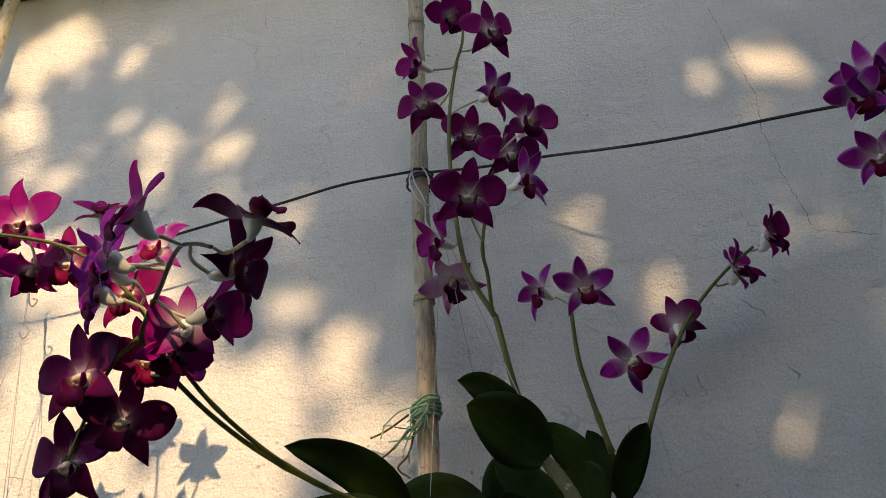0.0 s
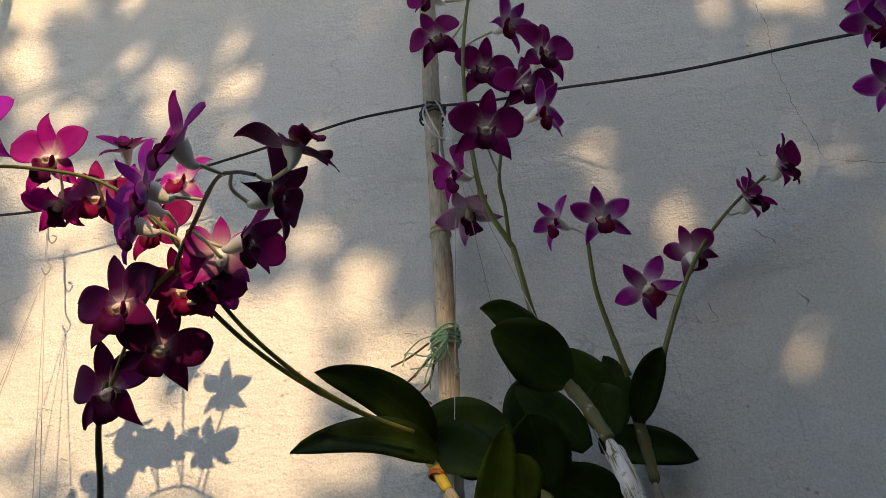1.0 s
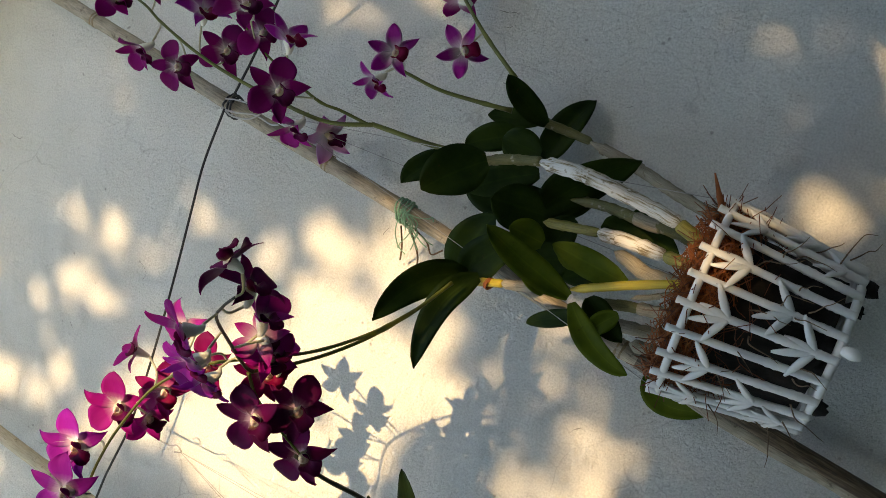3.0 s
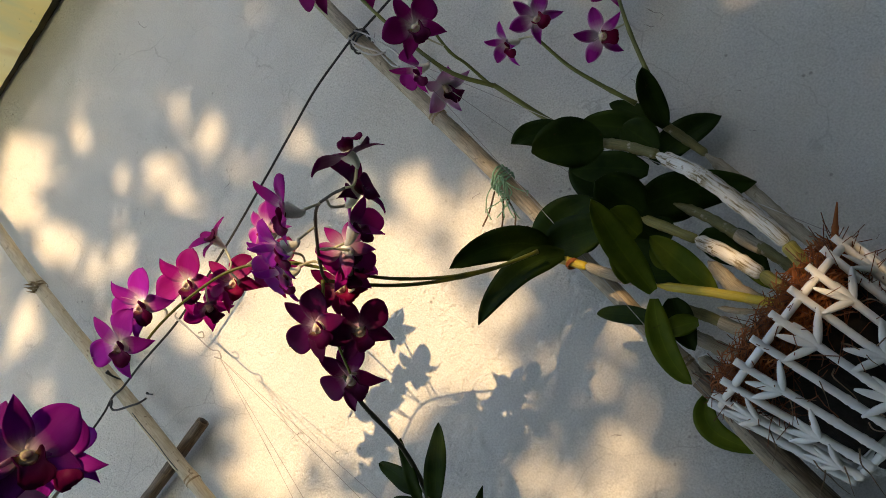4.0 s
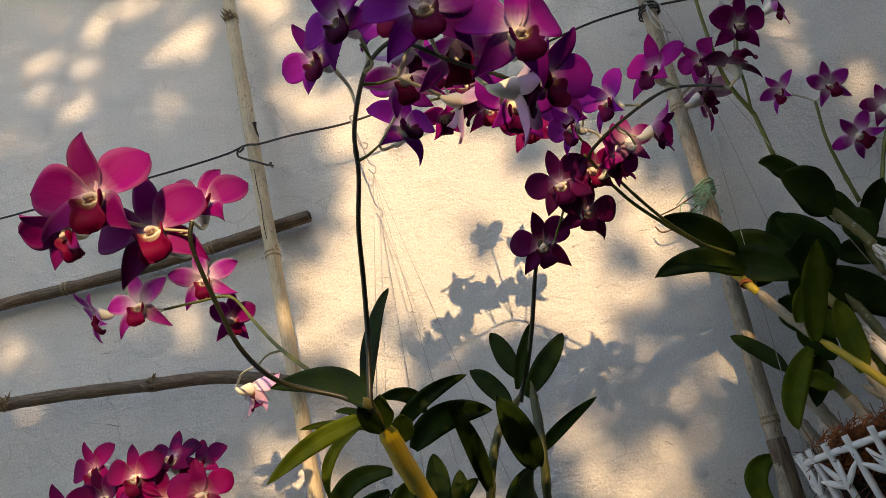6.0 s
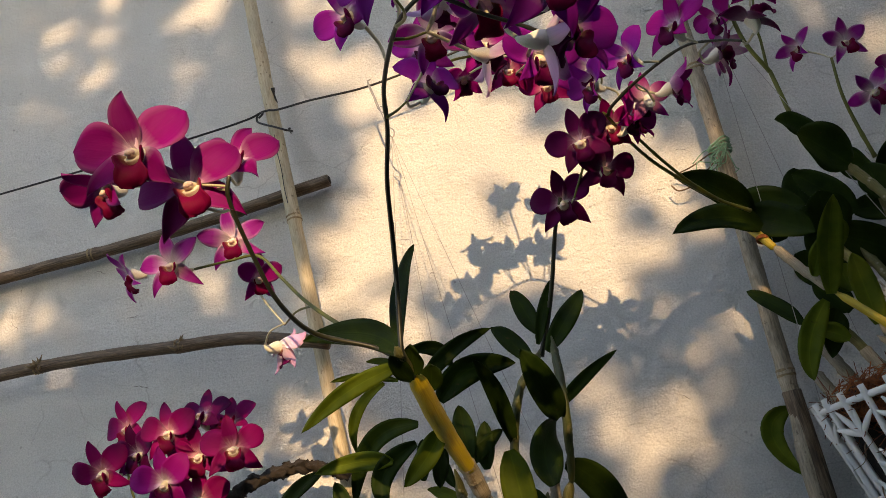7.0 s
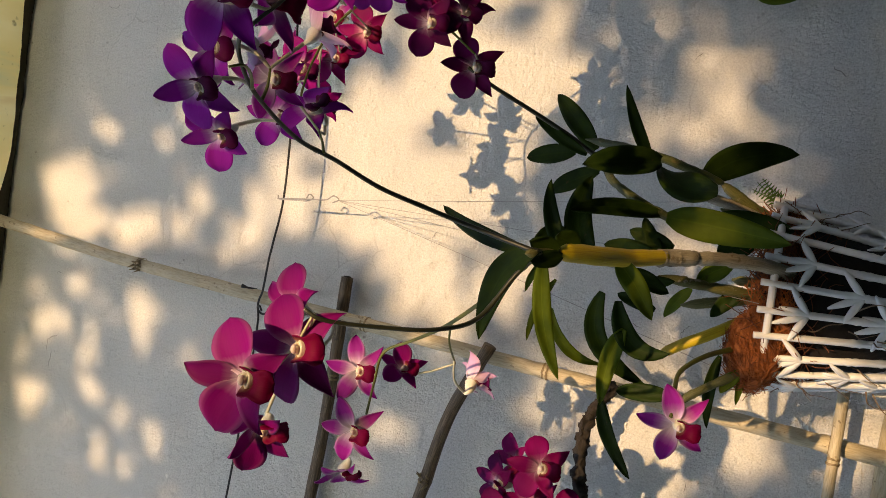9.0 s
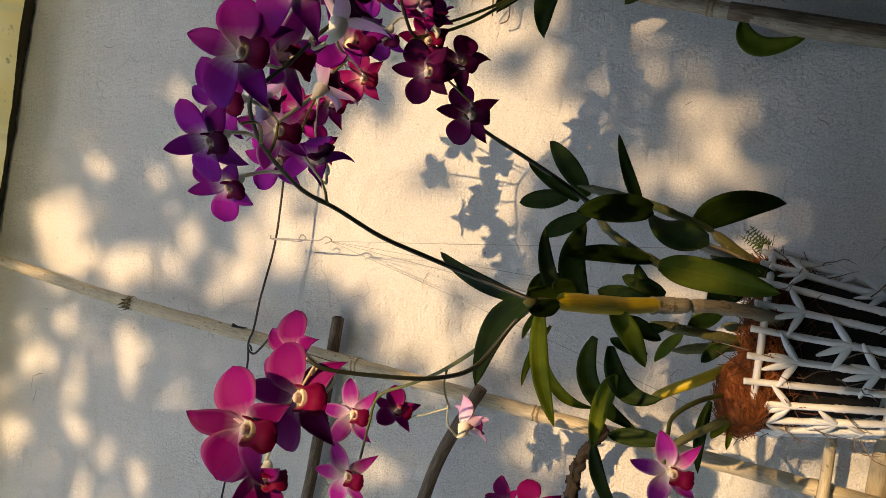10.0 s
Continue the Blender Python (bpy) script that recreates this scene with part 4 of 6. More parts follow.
def filling(at, r_top, r_low, height, label, seed, tilt):
    """Husk and bark packed into the basket, with loose fibres and roots."""
    root = thing("coconut_husk", label, "husk filling", "husk fillings", at)
    root.rotation_euler = [radians(a) for a in tilt]
    rnd = random.Random(seed)
    nu, nv = 60, 22
    verts, faces = [], []
    for j in range(nv + 1):
        s = j / nv
        if s < 0.35:
            rr, z = r_top * 0.86 * (s / 0.35), 0.004 + 0.010 * (1 - (s / 0.35) ** 2)
        else:
            q = (s - 0.35) / 0.65
            rr, z = (r_top * (1 - q) + r_low * q) * 0.86, 0.002 - (height - 0.004) * q
        for i in range(nu):
            a = 2 * math.pi * i / nu
            p = Vector((rr * math.cos(a), rr * math.sin(a), z))
            h = noise.noise(p * 55 + Vector((seed, 0, 0))) * 0.6 + noise.noise(p * 150 + Vector((seed, 9, 0))) * 0.4
            p = p + Vector((math.cos(a), math.sin(a), 0)) * h * 0.006 + Vector((0, 0, noise.noise(p * 70) * 0.008 if s < 0.4 else 0))
            verts.append(p)
    for j in range(nv):
        for i in range(nu):
            a, b = j * nu + i, j * nu + (i + 1) % nu
            faces.append((a, a + nu, b + nu, b))
    faces.append(tuple(nv * nu + i for i in range(nu)))
    body = put("packing", mesh_of("packing", verts, faces, M_soil), root, None, "dark bark and charcoal mix")
    # husk wad at the top edge, facing the yard
    tufts = []
    for k in range(520):
        a = rnd.gauss(-1.7, 1.3)
        s = rnd.random()
        rr = (r_top * (1 - 0.35 * s) + r_low * 0.35 * s) * rnd.uniform(0.90, 1.0)
        p = Vector((rr * math.cos(a), rr * math.sin(a), 0.006 - 0.06 * s * rnd.random()))
        d = Vector((rnd.uniform(-1, 1), rnd.uniform(-1, 1), rnd.uniform(-0.8, 1))).normalized()
        e = Vector((rnd.uniform(-1, 1), rnd.uniform(-1, 1), rnd.uniform(-1, 1))).normalized()
        ln = rnd.uniform(0.010, 0.026)
        path = [p + d * ln * t + e * ln * 0.5 * t * t - Vector((math.cos(a), math.sin(a), 0)) * 0.004 * t for t in (-0.5, 0, 0.5, 1.0)]
        tufts.append(tube(path, 0.00035, 4, False))
    v, f, u = joined(tufts)
    ob = put("fibre_tangle", mesh_of("fibre_tangle", v, f, M_fibre, u), root, None, "tangled red-brown husk fibres")
    tagged(ob, "", "", "", "stuff")
    rim_husk = []
    for k in range(900):
        a = rnd.uniform(-2.9, -0.3)
        d = Vector((-math.sin(a), math.cos(a), rnd.uniform(-0.5, 0.9))).normalized()
        p = Vector((math.cos(a), math.sin(a), 0)) * r_top * rnd.uniform(0.80, 0.98) + Vector((0, 0, rnd.uniform(-0.016, 0.013)))
        ln = rnd.uniform(0.010, 0.030)
        rim_husk.append(tube([p + d * ln * t + Vector((0, 0, 0.006 * math.sin(2.5 * t + k))) for t in (-0.5, -0.15, 0.2, 0.5)], rnd.uniform(0.00025, 0.0006), 4, False))
    v, f, u = joined(rim_husk)
    ob = put("husk_rim", mesh_of("husk_rim", v, f, M_coir, u), root, None, "red-brown husk strands along the rim")
    tagged(ob, "", "", "", "stuff")
    for k in range(5):
        a = rnd.uniform(-2.6, -0.1)
        c = Vector((math.cos(a), math.sin(a), 0)) * r_low * rnd.uniform(0.75, 1.02) + Vector((0, 0, -height - rnd.uniform(-0.004, 0.008)))
        cv, cf = [], []
        for j in range(6):
            for i in range(8):
                th, ph = math.pi * (j + 0.02) / 5.04, 2 * math.pi * i / 8
                q = Vector((math.sin(th) * math.cos(ph), math.sin(th) * math.sin(ph), math.cos(th)))
                cv.append(c + q * (0.0065 + 0.006 * noise.noise(q * 3.1 + Vector((k, seed, 0)))))
        for j in range(5):
            for i in range(8):
                cf.append((j * 8 + i, j * 8 + (i + 1) % 8, j * 8 + 8 + (i + 1) % 8, j * 8 + 8 + i))
        put("bark_clump", mesh_of("bark_clump", cv, cf, M_soil), root)
    for k in range(22):
        a, z = rnd.uniform(-3.0, -0.2), -rnd.uniform(0.02, height)
        p = Vector((math.cos(a), math.sin(a), 0)) * (r_top * 0.9) + Vector((0, 0, z))
        q = [p]
        d = Vector((math.cos(a), math.sin(a), rnd.uniform(-0.9, 0.2)))
        for s in range(4):
            d = (d + Vector((rnd.uniform(-1, 1), rnd.uniform(-1, 1), rnd.uniform(-1.3, 0.4))) * 0.7).normalized()
            q.append(q[-1] + d * rnd.uniform(0.005, 0.011))
        v, f, u = tube(smooth_path(q, 4), lambda s, e: 0.0006 * (1.1 - 0.8 * s), 5)
        put("root", mesh_of("root", v, f, M_root, u), root)
    return root


BASKET_A, BASKET_B = (-0.006, -0.100, 1.489), (-0.389, -0.112, 1.429)
basket(BASKET_A, 0.077, 0.060, 0.098, "white plastic basket of moulded bamboo bars, hung by the weathered pole", 3, (0, -3, 8))
filling(BASKET_A, 0.075, 0.058, 0.098, "dark bark and red-brown coconut husk packed in the basket", 3, (0, -3, 8))
basket(BASKET_B, 0.079, 0.058, 0.100, "white plastic basket of moulded bamboo bars with trailing roots", 4, (0, -3, 3))
filling(BASKET_B, 0.077, 0.056, 0.100, "coconut husk with a loose orange-brown wad at the rim", 4, (0, -3, 3))
wad = thing("husk_wad", "loose tuft of orange-brown coconut fibre on the basket rim", "husk", at=(-0.432, -0.166, 1.434))
rnd = random.Random(21)
wv, wf = [], []
for j in range(15):
    for i in range(22):
        th, ph = math.pi * (j + 0.02) / 14.04, 2 * math.pi * i / 22
        q = Vector((math.sin(th) * math.cos(ph), math.sin(th) * math.sin(ph), math.cos(th)))
        k = 1 + 0.30 * noise.noise(q * 2.3) + 0.16 * noise.noise(q * 7.0)
        wv.append(Vector((q.x * 0.031, q.y * 0.018, q.z * 0.020)) * k)
for j in range(14):
    for i in range(22):
        wf.append((j * 22 + i, j * 22 + 22 + i, j * 22 + 22 + (i + 1) % 22, j * 22 + (i + 1) % 22))
put("husk_lump", mesh_of("husk_lump", wv, wf, M_coir), wad)
tufts = []
for k in range(1500):
    d = Vector((rnd.gauss(0, 1), rnd.gauss(0, 1), rnd.gauss(0, 1))).normalized()
    p = Vector((d.x * 0.032, d.y * 0.019, d.z * 0.021)) * rnd.uniform(0.86, 1.10)
    e = (Vector((0.9, 0.1, 0.45)) + Vector((rnd.gauss(0, 0.6), rnd.gauss(0, 0.5), rnd.gauss(0, 0.6)))).normalized()
    e = (e - d * e.dot(d)).normalized()
    ln = rnd.uniform(0.008, 0.024)
    tufts.append(tube([p - e * ln * 0.5 - d * 0.002, p + d * 0.001, p + e * ln * 0.5 - d * rnd.uniform(-0.004, 0.004)], 0.00024, 3, False))
v, f, u = joined(tufts)
tagged(put("fibre_tangle", mesh_of("fibre_tangle", v, f, M_coir, u), wad), "", "", "", "stuff")

# ---- the orchids ----
plant_a = thing("orchid_plant", "dendrobium orchid with papery white canes and an arching purple spray", "orchid", "orchids", BASKET_A)
plant_b = thing("orchid_plant", "dendrobium orchid with a stout yellow cane and magenta sprays", "orchid", "orchids", BASKET_B)
plant_c = thing("orchid_plant", "orchid whose low dense crimson spray leans on the rails", "orchid", "orchids", (-0.73, 0.0, 1.30))
plant_d = thing("orchid_plant", "orchid with violet flowers and white-backed sepals near the wire", "orchid", "orchids", (0.47, 0.0, 1.42))
twine_tie = thing("plant_tie", "orange twist of twine round a yellow orchid cane", "tie", at=(-0.070, -0.095, 1.648))
# flower stems
stem(plant_a, 'flower_stem', [(0.017, -0.055, 1.749), (0.014, -0.060, 1.774), (0.011, -0.068, 1.819), (0.009, -0.070, 1.825), (-0.005, -0.080, 1.869), (-0.003, -0.090, 1.950), (0.005, -0.100, 2.009), (0.019, -0.105, 2.063), (0.030, -0.110, 2.091), (0.038, -0.110, 2.153)], 0.0026, 0.0011, M_stem)
stem(plant_a, 'flower_stem', [(0.009, -0.070, 1.825), (0.011, -0.080, 1.852), (0.012, -0.090, 1.877), (0.032, -0.100, 1.939), (0.049, -0.110, 1.966)], 0.0016, 0.0010, M_stem)
stem(plant_a, 'flower_stem', [(0.072, -0.055, 1.705), (0.067, -0.062, 1.741), (0.064, -0.070, 1.774), (0.067, -0.078, 1.811)], 0.0022, 0.0015, M_stem)
stem(plant_a, 'flower_stem', [(0.100, -0.050, 1.716), (0.128, -0.042, 1.765), (0.159, -0.038, 1.807), (0.192, -0.040, 1.836), (0.223, -0.045, 1.854)], 0.0022, 0.0012, M_stem)
stem(plant_a, 'flower_stem', [(-0.078, -0.125, 1.669), (-0.107, -0.150, 1.680), (-0.134, -0.180, 1.694), (-0.157, -0.200, 1.713), (-0.174, -0.220, 1.732), (-0.186, -0.240, 1.749)], 0.0017, 0.0014, M_stem)
stem(plant_a, 'flower_stem', [(-0.185, -0.240, 1.747), (-0.180, -0.250, 1.750), (-0.158, -0.280, 1.750), (-0.131, -0.320, 1.742), (-0.114, -0.340, 1.728), (-0.101, -0.350, 1.716)], 0.0015, 0.0009, M_stem_dark)
stem(plant_a, 'flower_stem', [(-0.107, -0.150, 1.680), (-0.132, -0.180, 1.695), (-0.158, -0.210, 1.721), (-0.179, -0.230, 1.755), (-0.198, -0.250, 1.785), (-0.228, -0.260, 1.810), (-0.261, -0.280, 1.813), (-0.285, -0.290, 1.812), (-0.297, -0.300, 1.806)], 0.0015, 0.0010, M_stem)
stem(plant_a, 'flower_stem', [(-0.187, -0.240, 1.751), (-0.202, -0.240, 1.735), (-0.219, -0.230, 1.711), (-0.231, -0.220, 1.695)], 0.0014, 0.0009, M_stem)
stem(plant_b, 'flower_stem', [(-0.371, -0.392, 1.563), (-0.370, -0.394, 1.571), (-0.364, -0.392, 1.607), (-0.357, -0.404, 1.636), (-0.349, -0.425, 1.660), (-0.337, -0.455, 1.676), (-0.329, -0.487, 1.683), (-0.314, -0.530, 1.680), (-0.303, -0.555, 1.674), (-0.291, -0.565, 1.672), (-0.283, -0.570, 1.662), (-0.270, -0.560, 1.656), (-0.258, -0.552, 1.652), (-0.247, -0.541, 1.650)], 0.0017, 0.0009, M_stem_dark)
stem(plant_b, 'flower_stem', [(-0.309, -0.543, 1.677), (-0.304, -0.558, 1.668), (-0.302, -0.575, 1.660), (-0.304, -0.580, 1.664)], 0.0010, 0.0006, M_stem)
stem(plant_b, 'flower_stem', [(-0.334, -0.466, 1.678), (-0.328, -0.461, 1.683), (-0.322, -0.455, 1.690)], 0.0010, 0.0006, M_stem)
stem(plant_b, 'flower_stem', [(-0.314, -0.530, 1.680), (-0.306, -0.528, 1.679), (-0.297, -0.528, 1.679)], 0.0010, 0.0006, M_stem)
stem(plant_b, 'flower_stem', [(-0.373, -0.392, 1.563), (-0.389, -0.385, 1.577), (-0.418, -0.400, 1.591), (-0.423, -0.440, 1.601), (-0.424, -0.465, 1.621), (-0.423, -0.490, 1.646), (-0.419, -0.495, 1.657)], 0.0017, 0.0012, M_stem_dark)
stem(plant_b, 'flower_stem', [(-0.382, -0.380, 1.573), (-0.415, -0.340, 1.609), (-0.445, -0.310, 1.645), (-0.466, -0.290, 1.677), (-0.484, -0.280, 1.705), (-0.509, -0.280, 1.709), (-0.536, -0.285, 1.709)], 0.0018, 0.0010, M_stem)
stem(plant_b, 'flower_stem', [(-0.442, -0.310, 1.641), (-0.463, -0.280, 1.651), (-0.490, -0.230, 1.661)], 0.0009, 0.0008, M_stem)
stem(plant_b, 'flower_stem', [(-0.432, -0.170, 1.445), (-0.440, -0.200, 1.467), (-0.451, -0.230, 1.481), (-0.461, -0.260, 1.480), (-0.477, -0.275, 1.478)], 0.0024, 0.0014, M_stem)
stem(plant_b, 'flower_stem', [(-0.297, -0.140, 1.593), (-0.283, -0.140, 1.620), (-0.268, -0.155, 1.651), (-0.253, -0.190, 1.683), (-0.241, -0.207, 1.704)], 0.0024, 0.0016, M_stem_dark)
# canes
cane(plant_a, [(0.020, -0.100, 1.700), (0.031, -0.104, 1.678), (0.037, -0.108, 1.661), (0.042, -0.112, 1.644)], 0.0036, 0.0046, M_cane_olive)
cane(plant_a, [(0.041, -0.111, 1.647), (0.046, -0.132, 1.604), (0.044, -0.142, 1.554), (0.041, -0.147, 1.520)], 0.0050, 0.0062, M_cane_white)
cane(plant_a, [(0.041, -0.146, 1.524), (0.037, -0.146, 1.508), (0.032, -0.143, 1.493)], 0.0046, 0.0050, M_cane_green)
cane(plant_a, [(0.082, -0.025, 1.698), (0.075, -0.024, 1.681), (0.075, -0.022, 1.661), (0.074, -0.024, 1.634)], 0.0034, 0.0044, M_cane_olive)
cane(plant_a, [(0.074, -0.024, 1.637), (0.069, -0.045, 1.587), (0.061, -0.075, 1.543), (0.055, -0.105, 1.499)], 0.0042, 0.0052, M_cane_grey)
cane(plant_a, [(-0.005, -0.070, 1.633), (0.001, -0.080, 1.609), (0.008, -0.091, 1.580)], 0.0036, 0.0044, M_cane_green)
cane(plant_a, [(0.007, -0.090, 1.584), (0.012, -0.108, 1.551), (0.014, -0.124, 1.522)], 0.0050, 0.0060, M_cane_white)
cane(plant_a, [(0.014, -0.123, 1.525), (0.015, -0.127, 1.510), (0.016, -0.130, 1.497)], 0.0044, 0.0050, M_cane_green)
cane(plant_a, [(-0.080, -0.084, 1.676), (-0.072, -0.092, 1.656), (-0.064, -0.100, 1.635)], 0.0034, 0.0040, M_cane_yellow)
cane(plant_a, [(-0.065, -0.099, 1.639), (-0.056, -0.110, 1.613), (-0.040, -0.125, 1.577)], 0.0036, 0.0044, M_cane_grey)
cane(plant_a, [(-0.041, -0.124, 1.579), (-0.015, -0.140, 1.534), (0.005, -0.150, 1.496)], 0.0030, 0.0036, M_cane_yellow)
cane(plant_a, [(0.021, -0.055, 1.624), (0.028, -0.065, 1.592), (0.030, -0.085, 1.553), (0.032, -0.100, 1.527), (0.031, -0.110, 1.500)], 0.0036, 0.0046, M_cane_olive)
cane(plant_a, [(0.030, -0.078, 1.564), (0.030, -0.087, 1.550), (0.031, -0.094, 1.537)], 0.0050, 0.0054, M_cane_grey)
cane(plant_a, [(-0.043, -0.100, 1.559), (-0.032, -0.110, 1.525), (-0.023, -0.120, 1.492)], 0.0036, 0.0044, M_cane_olive)
cane(plant_a, [(-0.033, -0.108, 1.530), (-0.029, -0.113, 1.514), (-0.023, -0.120, 1.492)], 0.0044, 0.0052, M_cane_grey)
cane(plant_a, [(-0.059, -0.080, 1.552), (-0.051, -0.090, 1.523), (-0.043, -0.100, 1.491)], 0.0042, 0.0055, M_cane_grey)
cane(plant_a, [(-0.001, -0.090, 1.564), (-0.003, -0.100, 1.546), (-0.005, -0.110, 1.530), (-0.000, -0.120, 1.497)], 0.0048, 0.0060, M_cane_grey)
cane(plant_a, [(-0.025, -0.130, 1.531), (-0.016, -0.135, 1.516), (-0.004, -0.140, 1.498)], 0.0018, 0.0022, M_cane_grey)
cane(plant_a, [(-0.067, -0.070, 1.524), (-0.063, -0.075, 1.505), (-0.059, -0.080, 1.487)], 0.0050, 0.0055, M_cane_grey)
cane(plant_b, [(-0.373, -0.398, 1.569), (-0.372, -0.385, 1.562), (-0.371, -0.371, 1.554)], 0.0028, 0.0036, M_cane_olive)
cane(plant_b, [(-0.371, -0.380, 1.559), (-0.370, -0.363, 1.550), (-0.370, -0.340, 1.539), (-0.370, -0.305, 1.526), (-0.366, -0.264, 1.502)], 0.0046, 0.0066, M_cane_yellow)
cane(plant_b, [(-0.368, -0.275, 1.511), (-0.366, -0.260, 1.499), (-0.364, -0.243, 1.485)], 0.0064, 0.0062, M_cane_grey)
cane(plant_b, [(-0.365, -0.250, 1.491), (-0.362, -0.225, 1.468), (-0.362, -0.195, 1.439), (-0.366, -0.175, 1.416)], 0.0052, 0.0054, M_cane_grey)
cane(plant_b, [(-0.458, -0.160, 1.511), (-0.443, -0.158, 1.492), (-0.428, -0.155, 1.469), (-0.408, -0.150, 1.441), (-0.396, -0.140, 1.421)], 0.0036, 0.0048, M_cane_yellow)
cane(plant_b, [(-0.283, -0.151, 1.605), (-0.286, -0.166, 1.572), (-0.290, -0.178, 1.540), (-0.296, -0.168, 1.510), (-0.303, -0.155, 1.483)], 0.0025, 0.0038, M_cane_dark)
cane(plant_b, [(-0.303, -0.155, 1.485), (-0.318, -0.138, 1.458), (-0.333, -0.120, 1.425)], 0.0044, 0.0046, M_cane_olive)
cane(plant_b, [(-0.384, -0.220, 1.512), (-0.386, -0.200, 1.480), (-0.387, -0.175, 1.444), (-0.383, -0.165, 1.420)], 0.0034, 0.0042, M_cane_olive)
cane(plant_b, [(-0.490, -0.190, 1.489), (-0.469, -0.185, 1.465), (-0.449, -0.175, 1.439), (-0.430, -0.160, 1.422)], 0.0026, 0.0036, M_cane_olive)
cane(plant_b, [(-0.296, -0.145, 1.598), (-0.305, -0.178, 1.578), (-0.320, -0.198, 1.560), (-0.337, -0.190, 1.521), (-0.345, -0.168, 1.472), (-0.349, -0.150, 1.427)], 0.0022, 0.0036, M_cane_dark)
cane(plant_b, [(-0.314, -0.150, 1.515), (-0.317, -0.145, 1.487), (-0.326, -0.140, 1.453), (-0.340, -0.130, 1.422)], 0.0034, 0.0046, M_cane_grey)
cane(plant_b, [(-0.408, -0.170, 1.496), (-0.398, -0.165, 1.463), (-0.390, -0.160, 1.435), (-0.385, -0.155, 1.415)], 0.0034, 0.0044, M_cane_olive)
cane(plant_b, [(-0.380, -0.150, 1.462), (-0.379, -0.150, 1.439), (-0.377, -0.145, 1.414)], 0.0036, 0.0044, M_cane_olive)
cane(plant_b, [(-0.324, -0.160, 1.481), (-0.334, -0.150, 1.454), (-0.346, -0.140, 1.422)], 0.0030, 0.0040, M_cane_olive)
stem(plant_a, 'dry_sheath', [(0.053, -0.125, 1.492), (0.065, -0.130, 1.501), (0.075, -0.135, 1.508), (0.084, -0.140, 1.514)], 0.0040, 0.0006, M_coir)
stem(plant_a, 'dry_sheath', [(0.031, -0.140, 1.500), (0.019, -0.145, 1.497), (0.006, -0.150, 1.497)], 0.0030, 0.0010, M_coir)
# leaves
leaf(plant_a, (0.025, -0.110, 1.688), (0.004, -0.126, 1.708), (-0.017, -0.140, 1.721), 0.044, 0, M_leaf)
leaf(plant_a, (0.014, -0.100, 1.729), (-0.004, -0.110, 1.742), (-0.022, -0.118, 1.750), 0.024, 0, M_leaf)
leaf(plant_a, (0.055, -0.050, 1.689), (0.042, -0.056, 1.714), (0.028, -0.060, 1.732), 0.028, 0, M_leaf)
leaf(plant_a, (0.047, -0.090, 1.654), (0.047, -0.091, 1.675), (0.047, -0.090, 1.691), 0.031, 0, M_leaf)
leaf(plant_a, (0.031, -0.060, 1.657), (0.011, -0.061, 1.689), (-0.009, -0.060, 1.713), 0.030, 0, M_leaf)
leaf(plant_a, (-0.000, -0.070, 1.635), (-0.002, -0.081, 1.660), (-0.004, -0.090, 1.679), 0.042, 0, M_leaf)
leaf(plant_a, (-0.002, -0.060, 1.645), (0.037, -0.060, 1.618), (0.075, -0.057, 1.580), 0.038, 20, M_leaf)
leaf(plant_a, (0.073, -0.030, 1.678), (0.086, -0.046, 1.703), (0.100, -0.060, 1.720), 0.023, 0, M_leaf)
leaf(plant_a, (0.042, -0.025, 1.668), (0.077, -0.020, 1.663), (0.111, -0.012, 1.649), 0.031, 0, M_leaf)
leaf(plant_a, (0.073, -0.030, 1.684), (0.067, -0.031, 1.712), (0.061, -0.030, 1.734), 0.019, 0, M_leaf)
leaf(plant_a, (-0.081, -0.060, 1.691), (-0.049, -0.071, 1.686), (-0.016, -0.080, 1.672), 0.040, 0, M_leaf)
leaf(plant_a, (-0.074, -0.090, 1.674), (-0.050, -0.096, 1.660), (-0.025, -0.100, 1.639), 0.037, 0, M_leaf)
leaf(plant_a, (-0.045, -0.130, 1.575), (-0.032, -0.146, 1.618), (-0.018, -0.158, 1.651), 0.024, 0, M_leaf_bright)
leaf(plant_a, (-0.052, -0.130, 1.594), (-0.040, -0.131, 1.612), (-0.028, -0.130, 1.626), 0.017, 0, M_leaf_bright)
leaf(plant_a, (-0.017, -0.125, 1.540), (-0.015, -0.126, 1.576), (-0.013, -0.125, 1.605), 0.023, 0, M_leaf_bright)
leaf(plant_a, (-0.073, -0.090, 1.671), (-0.092, -0.117, 1.699), (-0.134, -0.144, 1.714), 0.030, 0, M_leaf)
leaf(plant_a, (-0.068, -0.100, 1.657), (-0.103, -0.121, 1.673), (-0.153, -0.143, 1.664), 0.026, 0, M_leaf)
leaf(plant_a, (-0.049, -0.125, 1.572), (-0.074, -0.120, 1.542), (-0.082, -0.115, 1.511), 0.021, 0, M_leaf_bright)
leaf(plant_a, (-0.062, -0.080, 1.566), (-0.078, -0.071, 1.593), (-0.093, -0.059, 1.613), 0.016, 0, M_leaf)
leaf(plant_a, (-0.040, -0.115, 1.563), (-0.051, -0.116, 1.547), (-0.061, -0.115, 1.525), 0.023, 0, M_leaf)
leaf(plant_a, (-0.087, -0.015, 1.502), (-0.111, -0.015, 1.484), (-0.097, -0.015, 1.440), 0.021, 0, M_leaf_bright)
leaf(plant_a, (0.008, -0.060, 1.612), (-0.017, -0.061, 1.619), (-0.042, -0.060, 1.621), 0.030, 0, M_leaf)
